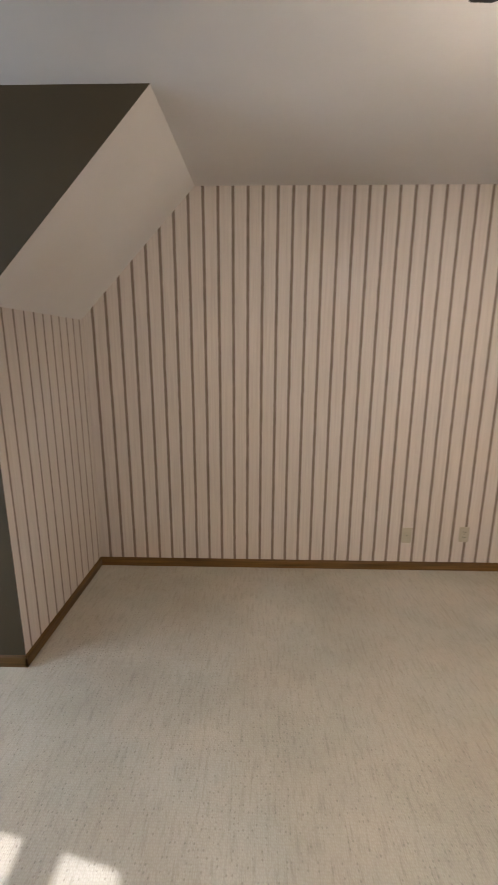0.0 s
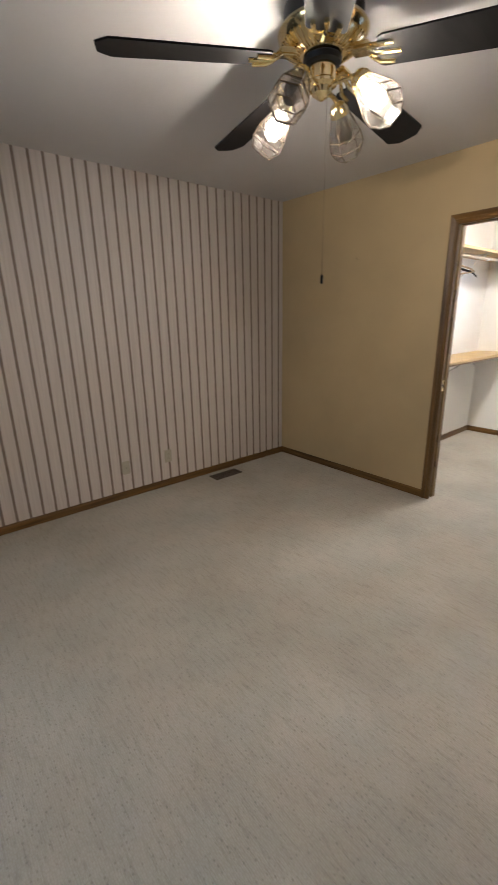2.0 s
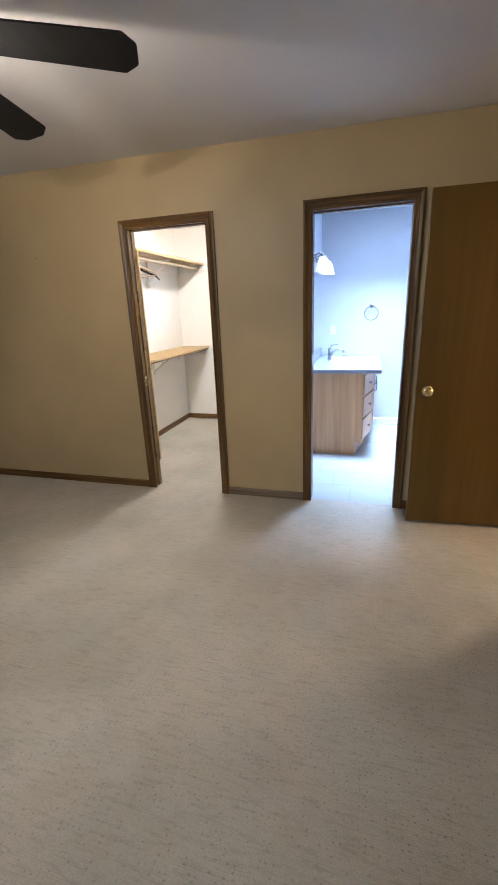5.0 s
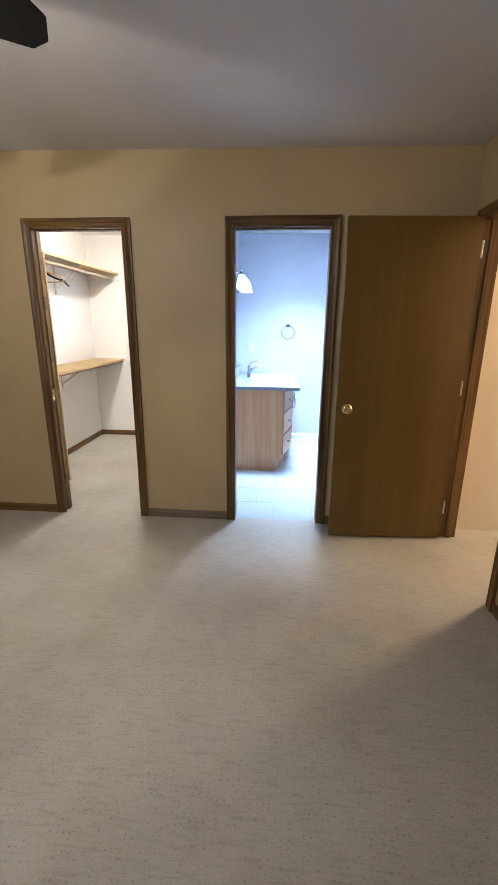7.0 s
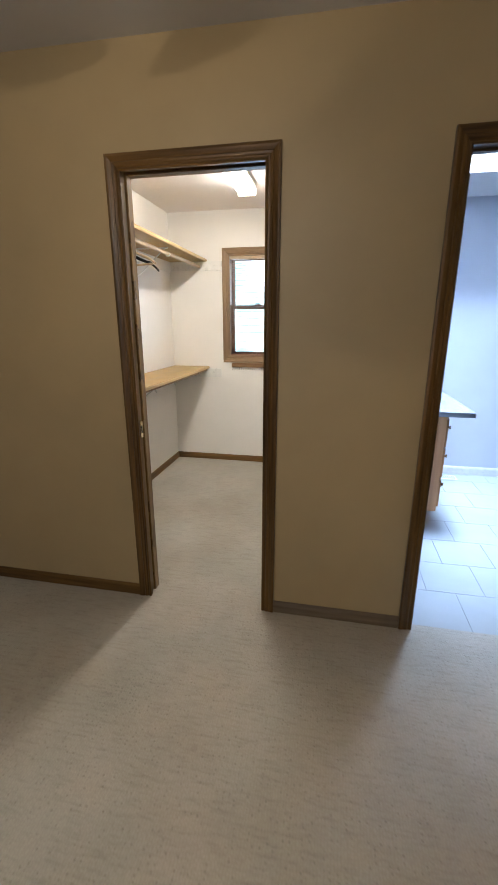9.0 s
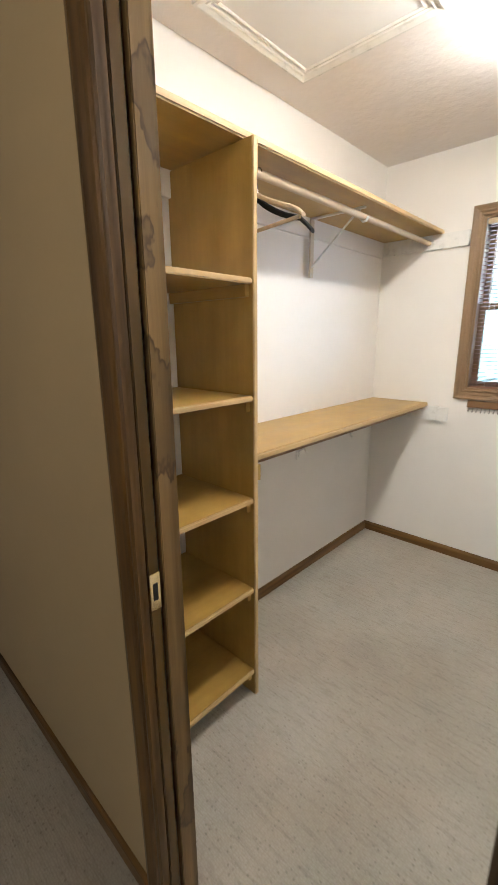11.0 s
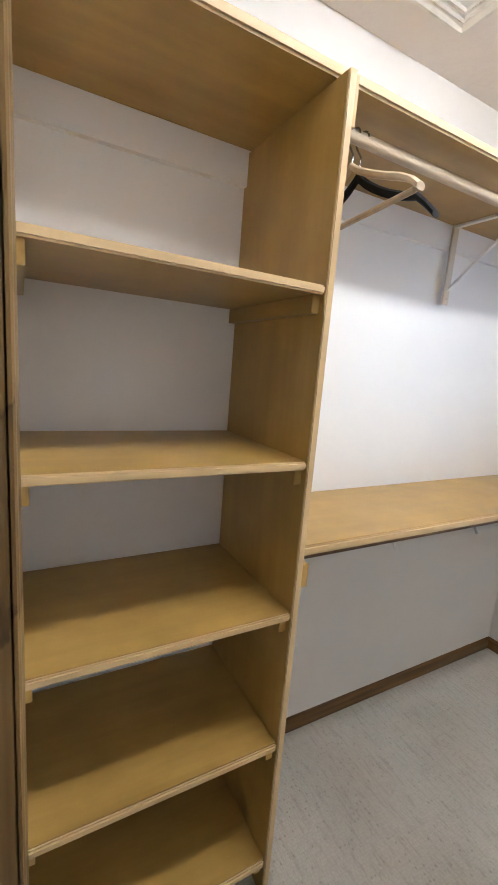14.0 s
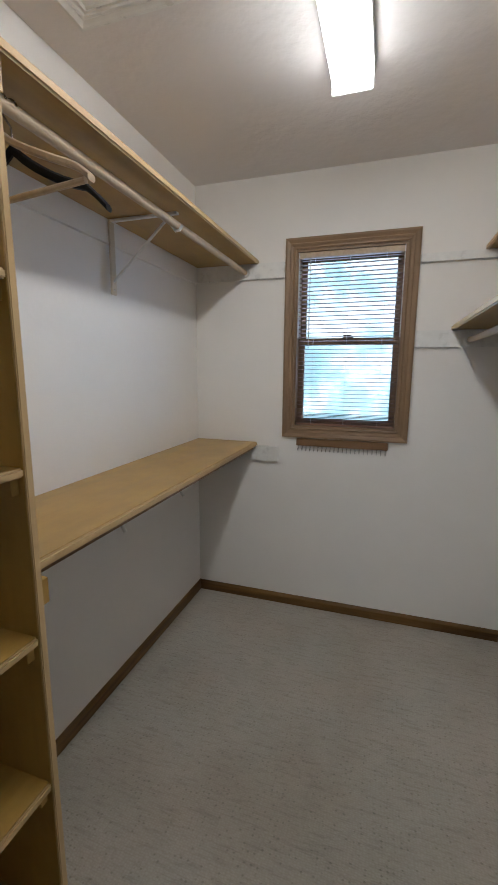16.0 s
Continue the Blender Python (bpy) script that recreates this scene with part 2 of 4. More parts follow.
M_BELL = glow("bell_shade_glass", (0.80, 0.90, 1.0), 1.2)
M_MIRROR = plain("mirror_silver", (0.9, 0.92, 0.93), 0.01, 1.0, 0.0)
M_TILE = paint("bath_floor_tile", (0.47, 0.51, 0.54), 0.25, 0.1, 30, 0.001, 0.08)
M_GROUT = plain("tile_grout", (0.27, 0.29, 0.31), 0.8)
M_BLIND = wood("blind_slat_wood", (0.16, 0.085, 0.06), (0.26, 0.15, 0.10), "y", 0.4)
M_ROD = wood("painted_rod_wood", (0.42, 0.32, 0.21), (0.54, 0.43, 0.30), "x", 0.45)
M_RACK = wood("rack_wood", (0.12, 0.065, 0.03), (0.22, 0.125, 0.06), "y", 0.4)


# ---- mesh helpers ----
def box(bm, x0, x1, y0, y1, z0, z1, bevel=0.0):
    r = bmesh.ops.create_cube(bm, size=1.0, matrix=Matrix.Translation(((x0 + x1) / 2, (y0 + y1) / 2, (z0 + z1) / 2)) @ Matrix.Diagonal((x1 - x0, y1 - y0, z1 - z0, 1)))
    if bevel:
        edges = list({e for v in r["verts"] for e in v.link_edges})
        bmesh.ops.bevel(bm, geom=edges, offset=bevel, segments=2, affect="EDGES", clamp_overlap=True)
    return bm


def B(*a, **k):
    return box(bmesh.new(), *a, **k)


def tube(bm, p0, p1, r0, r1=None, n=14, caps=True):
    p0, p1 = Vector(p0), Vector(p1)
    d = p1 - p0
    m = Matrix.Translation((p0 + p1) / 2) @ d.to_track_quat("Z", "Y").to_matrix().to_4x4()
    bmesh.ops.create_cone(bm, cap_ends=caps, segments=n, radius1=r0, radius2=r0 if r1 is None else r1, depth=d.length, matrix=m)
    return bm


def T(*a, **k):
    return tube(bmesh.new(), *a, **k)


def lathe(profile, at, n=28, m=None):
    """Profile of (radius, height) turned about z."""
    bm = bmesh.new()
    rings = [[bm.verts.new((r * math.cos(2 * math.pi * i / n), r * math.sin(2 * math.pi * i / n), z)) for i in range(n)] for r, z in profile]
    for a, b in zip(rings, rings[1:]):
        for i in range(n):
            bm.faces.new((a[i], a[(i + 1) % n], b[(i + 1) % n], b[i]))
    bm.faces.new(rings[0][::-1])
    bm.faces.new(rings[-1])
    bmesh.ops.transform(bm, matrix=Matrix.Translation(at) @ (m or Matrix()), verts=bm.verts)
    return bm


def path_tube(bm, pts, r, n=8):
    """One tube swept along the points."""
    pts = [Vector(p) for p in pts]
    rings, ref = [], None
    for i, p in enumerate(pts):
        d = (pts[min(i + 1, len(pts) - 1)] - pts[max(i - 1, 0)]).normalized()
        u = d.orthogonal().normalized() if ref is None else (ref - d * ref.dot(d)).normalized()
        ref, w_ = u, d.cross(u)
        rings.append([bm.verts.new(p + (u * math.cos(2 * math.pi * k / n) + w_ * math.sin(2 * math.pi * k / n)) * r) for k in range(n)])
    for a, b in zip(rings, rings[1:]):
        for k in range(n):
            bm.faces.new((a[k], a[(k + 1) % n], b[(k + 1) % n], b[k]))
    bm.faces.new(rings[0][::-1])
    bm.faces.new(rings[-1])
    return bm


def prism(bm, pts, off):
    """A closed outline, thickened by the vector off."""
    a = [bm.verts.new(p) for p in pts]
    b = [bm.verts.new(Vector(p) + Vector(off)) for p in pts]
    bm.faces.new(a)
    bm.faces.new(b[::-1])
    for i in range(len(a)):
        bm.faces.new((a[i], b[i], b[(i + 1) % len(a)], a[(i + 1) % len(a)]))
    return bm


def to_ob(name, bm, material, smooth=False):
    bmesh.ops.recalc_face_normals(bm, faces=bm.faces)
    me = bpy.data.meshes.new(name)
    bm.to_mesh(me)
    bm.free()
    if smooth:
        me.polygons.foreach_set("use_smooth", [True] * len(me.polygons))
        me.set_sharp_from_angle(angle=radians(35))
    me.materials.append(material)
    return new(name, me)


HOME = {}


def thing(name, label, category, at, group="", kind=""):
    e = new(name)
    e.location = at
    e.empty_display_size = 0.05
    HOME[name if e.name == name else e.name] = Matrix.Translation(at)
    return tagged(e, label, category, group, kind)


def part(name, bm, material, parent, label="", smooth=False):
    ob = to_ob(name, bm, material, smooth)
    ob.parent = parent
    if parent.type == "EMPTY":
        ob.matrix_parent_inverse = HOME[parent.name].inverted()
    return tagged(ob, label)


def structure(name, bm, material, label="", smooth=False, category=""):
    return tagged(to_ob(name, bm, material, smooth), label, category, "", "structure")


# ---- setting ----
bm = B(XW, XC - 0.055, YS - 0.11, YN, -0.1, 0)
box(bm, XC - 0.055, XF, YK, YC, -0.1, 0)
box(bm, 1.6, 4.0, -4.0, YS - 0.11, -0.1, 0)
structure("floor", bm, M_CARPET, "cream loop-pile carpet, worn and slightly soiled", category="carpet")

structure("wall_north", B(AX - 0.1, XE + 0.12, YN, YN + 0.12, 0, HC), M_PAPER_N, "wall papered in cream with brown pinstripes", category="wall")
structure("wall_alcove", B(AX - 0.1, AX, AY + 0.004, YN, 0, SZ + 0.0), M_PAPER_W, "low alcove wall in striped wallpaper", category="wall")
slope = prism(bmesh.new(), [(AX - 0.1, AY + 0.004, SZ - 0.103), (AX - 0.1, AY + 0.004, SZ + 0.3), (SX - 0.3, AY + 0.004, HC), (SX, AY + 0.004, HC), (AX, AY + 0.004, SZ)], (0, YN - AY - 0.004, 0))
structure("ceiling_slope", slope, M_CEIL, "white sloping ceiling over the alcove", category="ceiling")
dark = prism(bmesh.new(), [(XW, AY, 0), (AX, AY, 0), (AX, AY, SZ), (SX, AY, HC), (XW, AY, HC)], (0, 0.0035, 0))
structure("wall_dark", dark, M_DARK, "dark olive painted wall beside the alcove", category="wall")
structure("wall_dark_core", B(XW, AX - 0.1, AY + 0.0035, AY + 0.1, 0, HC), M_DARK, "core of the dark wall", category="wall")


def wall_x(x0, x1, y0, y1, h, holes):
    """A wall along y, from the boxes round its holes (y0, y1, z0, z1)."""
    bm, y = bmesh.new(), y0
    for a, b, za, zb in sorted(holes):
        box(bm, x0, x1, y, a, 0, h)
        if za > 0:
            box(bm, x0, x1, a, b, 0, za)
        box(bm, x0, x1, a, b, zb, h)
        y = b
    return box(bm, x0, x1, y, y1, 0, h)


J = 0.018
h1, h2 = (D1[0] - J, D1[1] + J, 0, DZ + J), (D2[0] - J, D2[1] + J, 0, DZ + J)
structure("wall_east", wall_x(XE, XE + 0.012, YS - 0.11, YN, HC, [h1, h2]), M_TAN, "tan painted wall with two oak-cased doorways", category="wall")
h1w = (D1[0] - J, D1[1] + J, 0, DZ + J)
structure("wall_closet_west", wall_x(XC - 0.030, XC, YK - 0.05, YC + 0.1, HK, [h1w]), M_CLOSET, "white closet wall beside the doorway", category="wall")
structure("wall_bath_west", wall_x(XC - 0.030, XC, -2.3, YK - 0.05, HK, [h2]), M_BATH, "pale blue-white bath wall", category="wall")
# studs that close the pocket between the two leaves
bm = B(XE + 0.012, XC - 0.030, D1[0] - 0.06, D1[0] - J, 0, HC)
box(bm, XE + 0.012, XC - 0.030, 2.05, YN, 0, HC)
box(bm, XE + 0.012, XC - 0.030, D2[1] + J, D2[1] + 0.06, 0, HC)
box(bm, XE + 0.012, XC - 0.030, YS - 0.1, D2[0] - J, 0, HC)
box(bm, XE + 0.012, XC - 0.030, D1[0] - J, 2.05, DZ + 0.06, HC)
box(bm, XE + 0.012, XC - 0.030, D2[0] - J, D2[1] + J, DZ + J, HC)
structure("wall_studs", bm, M_CLOSET, "framing inside the doorway wall", category="wall")
# west wall with its window, south wall with the hall doorway
WW = (0.55, 1.90, 0.75, 1.90)
structure("wall_west", wall_x(XW - 0.14, XW, YS - 0.11, AY + 0.1, HC, [WW]), M_TAN, "tan wall with a daylight window", category="wall")
bm = B(XW, DH[0] - J, YS - 0.11, YS, 0, HC)
box(bm, DH[1] + J, XE, YS - 0.11, YS, 0, HC)
box(bm, DH[0] - J, DH[1] + J, YS - 0.11, YS, DZ + J, HC)
structure("wall_south", bm, M_TAN, "tan wall with the hall doorway", category="wall")
bm = B(XW - 0.1, XE + 0.1, YS - 0.1, YN + 0.1, HC, HC + 0.1)
for v in bm.verts:
    v.co.z -= 0.047 * min(1.0, (YN + 0.1 - v.co.y) / 4.6)      # the joists sag towards the south
structure("ceiling", bm, M_CEIL, "white textured ceiling", category="ceiling")
# closet shell
structure("wall_closet_north", B(XC, XF, YC, YC + 0.1, 0, HK), M_CLOSET, "white closet wall", category="wall")
structure("wall_closet_south", B(XC, XF, 0.305, YK, 0, HK), M_CLOSET, "white closet wall", category="wall")
WN = (0.955, 1.52, 1.108, 2.065)
structure("wall_closet_east", wall_x(XF, XF + 0.14, 0.3, YC + 0.1, HK, [WN]), M_CLOSET, "white closet wall with a small window", category="wall")
structure("ceiling_closet", B(XC - 0.04, XF + 0.1, 0.3, YC + 0.1, HK, HK + 0.1), paint("knockdown_ceiling", (0.80, 0.77, 0.76), 0.55, 0.6, 17, 0.006, 0.03), "white knockdown-textured ceiling", category="ceiling")
# bath shell
structure("wall_bath_north", B(XC, XF, YB, 0.305, 0, HK), M_BATH, "pale blue-white bath wall", category="wall")
structure("wall_bath_east", B(XF, XF + 0.14, -2.4, 0.3, 0, HK), M_BATH, "pale blue-white bath wall", category="wall")
structure("wall_bath_south", B(XC, XF, -2.4, -2.3, 0, HK), M_BATH, "pale blue-white bath wall", category="wall")
sx0, sx1, sy0, sy1, sz = SKY
bm = B(XC - 0.04, sx0, -2.4, 0.3, HK, HK + 0.1)
box(bm, sx1, XF + 0.1, -2.4, 0.3, HK, HK + 0.1)
box(bm, sx0, sx1, -2.4, sy0, HK, HK + 0.1)
box(bm, sx0, sx1, sy1, 0.3, HK, HK + 0.1)
structure("ceiling_bath", bm, M_CEIL, "white bath ceiling with a skylight opening", category="ceiling")
# hall shell
structure("wall_hall_east", B(3.95, 4.03, -4.0, -2.4, 0, 2.45), M_HALL, "warm-lit cream hall wall", category="wall")
structure("wall_hall_north", B(XC, 4.03, -2.45, -2.4, 0, 2.45), M_HALL, "cream hall wall", category="wall")
structure("wall_hall_jog", B(XE, XC, -2.45, YS - 0.11, 0, 2.45), M_HALL, "cream hall wall", category="wall")
structure("wall_hall_west", B(1.5, 1.6, -4.0, YS - 0.11, 0, 2.45), M_HALL, "cream hall wall", category="wall")
structure("wall_hall_south", B(1.5, 4.03, -4.1, -4.0, 0, 2.45), M_HALL, "cream hall wall", category="wall")
structure("ceiling_hall", B(1.5, 4.03, -4.1, YS - 0.11, 2.45, 2.55), M_CEIL, "white hall ceiling", category="ceiling")

# ---- trim ----
PROF = [(0.0, 0.0), (0.0, 0.010), (0.006, 0.0135), (0.012, 0.0095), (0.018, 0.0095), (0.022, 0.0135), (0.030, 0.0155), (0.034, 0.0125), (0.044, 0.0165), (0.052, 0.019), (0.062, 0.0175), (0.062, 0.0)]


def rail(profile, a, b, place):
    """Sweeps the profile from end a to end b; place(u, d, end) gives the point."""
    bm = bmesh.new()
    ra = [bm.verts.new(place(u, d, a)) for u, d in profile]
    rb = [bm.verts.new(place(u, d, b)) for u, d in profile]
    n = len(profile)
    for i in range(n):
        bm.faces.new((ra[i], ra[(i + 1) % n], rb[(i + 1) % n], rb[i]))
    bm.faces.new(ra[::-1])
    bm.faces.new(rb)
    return bm


def casing(parent, s0, s1, z0, z1, to_world, mats, closed=False, k=1.0, deep=1.0):
    """Mitred moulding round an opening s0..s1, z0..z1; legs to the floor unless closed."""
    prof = [(u * k, d * deep) for u, d in PROF]
    foot = (lambda u: z0 - u) if closed else (lambda u: z0)
    part("casing_leg", rail(prof, 0, 1, lambda u, d, e: to_world(s0 - u, d, z1 + u if e else foot(u))), mats[1], parent)
    part("casing_leg", rail(prof, 0, 1, lambda u, d, e: to_world(s1 + u, d, z1 + u if e else foot(u))), mats[1], parent)
    part("casing_head", rail(prof, 0, 1, lambda u, d, e: to_world(s1 + u if e else s0 - u, d, z1 + u)), mats[0], parent)
    if closed:
        part("casing_sill", rail(prof, 0, 1, lambda u, d, e: to_world(s1 + u if e else s0 - u, d, z0 - u)), mats[0], parent)


def east_side(s, d, z):
    return (XE - d, s, z)


def inner_side(s, d, z):
    return (XC + d, s, z)


OAK_YZ = (M_OAK["y"], M_OAK["z"])
WORN_YZ = (M_OAK["y"], M_OAK_WORN)
for name, (a, b), label in (("door_1", D1, "oak-cased doorway with a pocket door slid away"), ("door_2", D2, "oak-cased open doorway to the bath")):
    f = thing(name, label, "doorway", (XE, (a + b) / 2, 0), kind="structure")
    casing(f, a, b, 0, DZ, east_side, OAK_YZ)
    casing(f, a, b, 0, DZ, inner_side, WORN_YZ if name == "door_1" else OAK_YZ, k=0.85, deep=0.55)
    if name == "door_1":
        # split jamb with the pocket slot on the north side
        for x0, x1, m in ((XE - 0.004, XE + 0.010, M_OAK["z"]), (XE + 0.048, XC + 0.004, M_OAK_WORN)):
            part("split_jamb", B(x0, x1, b, b + J, 0, DZ + J, bevel=0.002), m, f)
            part("split_head", B(x0, x1, a - J, b + J, DZ, DZ + J, bevel=0.002), M_OAK["y"], f)
        part("jamb", B(XE - 0.004, XC + 0.004, a - J, a, 0, DZ + J, bevel=0.002), M_OAK["z"], f)
    else:
        part("jamb", B(XE - 0.004, XC + 0.004, b, b + J, 0, DZ + J, bevel=0.002), M_OAK["z"], f)
        part("jamb", B(XE - 0.004, XC + 0.004, a - J, a, 0, DZ + J, bevel=0.002), M_OAK["z"], f)
        part("head_jamb", B(XE - 0.004, XC + 0.004, a, b, DZ, DZ + J, bevel=0.002), M_OAK["y"], f)
        part("door_stop", B(XE + 0.03, XE + 0.06, a, b, DZ - 0.01, DZ - 0.0005), M_OAK["y"], f)
pd = thing("pocket_door", "flush oak pocket door slid into the wall", "door", (XE + 0.057, 1.7, 0))
part("door_leaf", B(XE + 0.016, XE + 0.041, D1[1] + 0.006, 2.03, 0.01, DZ + 0.01, bevel=0.002), M_DOOR, pd)
lp = part("latch_plate", B(XE + 0.0165, XE + 0.0405, D1[1] + 0.003, D1[1] + 0.0058, 0.890, 0.972, bevel=0.0008), M_BRASS, pd, "brass edge pull plate")
part("slot", B(XE + 0.023, XE + 0.034, D1[1] + 0.0022, D1[1] + 0.0029, 0.912, 0.950), M_BLACK, lp, "dark slot")

f = thing("door_3", "oak-cased hall doorway standing open", "doorway", (2.6, YS, 0), kind="structure")
casing(f, DH[0], DH[1], 0, DZ, lambda s, d, z: (s, YS + d, z), (M_OAK["x"], M_OAK["z"]))
part("jamb", B(DH[0] - J, DH[0], YS - 0.114, YS + 0.004, 0, DZ + J, bevel=0.002), M_OAK["z"], f)
part("jamb", B(DH[1], DH[1] + J, YS - 0.114, YS + 0.004, 0, DZ + J, bevel=0.002), M_OAK["z"], f)
part("head_jamb", B(DH[0], DH[1], YS - 0.114, YS + 0.004, DZ, DZ + J, bevel=0.002), M_OAK["x"], f)
part("door_stop", B(DH[1] - 0.012, DH[1] - 0.0005, YS - 0.08, YS - 0.045, 0, DZ), M_OAK["z"], f)

BASE = [(0.0, 0.0), (0.0, 0.011), (0.052, 0.011), (0.06, 0.009), (0.068, 0.0045), (0.072, 0.0)]


def baseboard(p0, p1, n, m, parent, h=0.86):
    """Along the floor from p0 to p1, standing out along n."""
    bm = rail(BASE, 0, 1, lambda u, d, e: ((p1 if e else p0)[0] + n[0] * d, (p1 if e else p0)[1] + n[1] * d, u * h))
    return part("baseboard", bm, m, parent)


bb = thing("baseboard", "low brown-stained oak baseboard along the walls", "baseboard", (0, 0, 0), kind="structure")
C = 0.062
baseboard((AX, YN), (XE, YN), (0, -1), M_OAK["x"], bb)
baseboard((AX, AY - 0.011), (AX, YN), (1, 0), M_OAK["y"], bb)
baseboard((XW, AY), (AX + 0.011, AY), (0, -1), M_OAK["x"], bb)
baseboard((XE, D1[1] + C), (XE, YN), (-1, 0), M_OAK["y"], bb)
# between the doors: paler oak carries the daylight sheen in its colour
tagged(baseboard((XE, D2[1] + C), (XE, D1[0] - C), (-1, 0), M_OAK_SHEEN, bb), "dusty stretch of baseboard, daylight sheen put into its paler colour")
baseboard((XE, YS), (XE, D2[0] - C), (-1, 0), M_OAK["y"], bb)
baseboard((XW, YS), (DH[0] - C, YS), (0, 1), M_OAK["x"], bb)
baseboard((XW, YS), (XW, AY), (1, 0), M_OAK["y"], bb)
baseboard((XC + 0.6, YC), (XF, YC), (0, -1), M_OAK["x"], bb)
baseboard((XC, YK), (XF, YK), (0, 1), M_OAK["x"], bb)
baseboard((XF, YK), (XF, YC), (-1, 0), M_OAK["y"], bb)
baseboard((3.95, -4.0), (3.95, -2.45), (-1, 0), M_OAK["y"], bb)
bw = thing("baseboard_bath", "white bath baseboard", "baseboard", (XF, -1, 0), kind="structure")
baseboard((XF, -2.3), (XF, YB), (-1, 0), M_WHITE, bw, 1.15)

# ---- bath floor ----
structure("floor_bath", B(XC - 0.055, XF, -2.3, YB, -0.1, -0.004), M_GROUT, "grey grout bed of the bath floor", category="floor")


# ---- ceiling fan ----
def shade_ring(r, z, n=6, turn=0.0):
    return [Vector((r * math.cos(2 * math.pi * i / n + turn), r * math.sin(2 * math.pi * i / n + turn), z)) for i in range(n)]


def fan_shade(parent, m, lit):
    tiers = [shade_ring(0.031, 0.0), shade_ring(0.060, -0.085), shade_ring(0.064, -0.124), shade_ring(0.044, -0.158)]
    bm = bmesh.new()
    rows = [[bm.verts.new(p) for p in t] for t in tiers]
    for a, b in zip(rows, rows[1:]):
        for i in range(6):
            bm.faces.new((a[i], a[(i + 1) % 6], b[(i + 1) % 6], b[i]))
    bmesh.ops.recalc_face_normals(bm, faces=bm.faces)
    bmesh.ops.solidify(bm, geom=bm.faces[:], thickness=0.004)
    bmesh.ops.transform(bm, matrix=m, verts=bm.verts)
    g = part("glass_shade", bm, M_BEVEL, parent, "bevelled clear glass shade, lit" if lit else "bevelled clear glass shade, unlit")
    g.visible_shadow = not lit
    bm = bmesh.new()
    for a, b in zip(tiers, tiers[1:]):
        for i in range(6):
            tube(bm, a[i], b[i], 0.0019, n=5)
            tube(bm, b[i], b[(i + 1) % 6], 0.0019, n=5)
    bmesh.ops.transform(bm, matrix=m, verts=bm.verts)
    part("came", bm, M_LEAD, g, "dark metal came between panes")
    b = part("bulb", lathe([(0.010, 0.0), (0.014, -0.02), (0.029, -0.055), (0.032, -0.078), (0.023, -0.100), (0.005, -0.110)], (0, 0, 0), 14, m), M_FROST if lit else M_BULB, g, "lit bulb" if lit else "unlit bulb", True)
    b.visible_shadow = False
    cup = part("shade_cup", lathe([(0.012, 0.032), (0.028, 0.024), (0.036, 0.008), (0.0365, -0.010), (0.033, -0.011), (0.031, 0.004)], (0, 0, 0), 18, m), M_BRASS, g, "brass shade cup", True)
    return g


fan = thing("ceiling_fan", "brass ceiling fan with black blades and glass shades", "ceiling fan", (*FAN, HC))
fx, fy = FAN
part("canopy", lathe([(0.075, HC), (0.080, HC - 0.012), (0.070, HC - 0.03), (0.05, HC - 0.04)], (fx, fy, 0)), M_BRASS, fan, "", True)
part("motor_drum", lathe([(0.06, HC - 0.038), (0.125, HC - 0.045), (0.132, HC - 0.06), (0.132, HC - 0.105), (0.126, HC - 0.115)], (fx, fy, 0)), M_BLACK, fan, "black motor drum", True)
h = part("motor_housing", lathe([(0.126, 2.392), (0.146, 2.388), (0.152, 2.378), (0.149, 2.366), (0.128, 2.345), (0.09, 2.322), (0.06, 2.314)], (fx, fy, 0), 40), M_BRASS, fan, "polished brass motor housing", True)
for i in range(44):
    a = 2 * math.pi * i / 44
    c, s_ = math.cos(a), math.sin(a)
    part("rib", T((fx + 0.078 * c, fy + 0.078 * s_, 2.315), (fx + 0.138 * c, fy + 0.138 * s_, 2.352), 0.0028, n=5), M_BRASS, h)
part("black_collar", lathe([(0.058, 2.318), (0.066, 2.310), (0.062, 2.296), (0.045, 2.290)], (fx, fy, 0)), M_BLACK, fan, "black collar", True)
part("switch_housing", lathe([(0.045, 2.292), (0.047, 2.285), (0.046, 2.250), (0.052, 2.244), (0.052, 2.236), (0.036, 2.228), (0.034, 2.212), (0.022, 2.204), (0.008, 2.195)], (fx, fy, 0)), M_BRASS, fan, "brass switch housing and light fitter", True)
BLADES = [8, 80, 152, 224, 296]
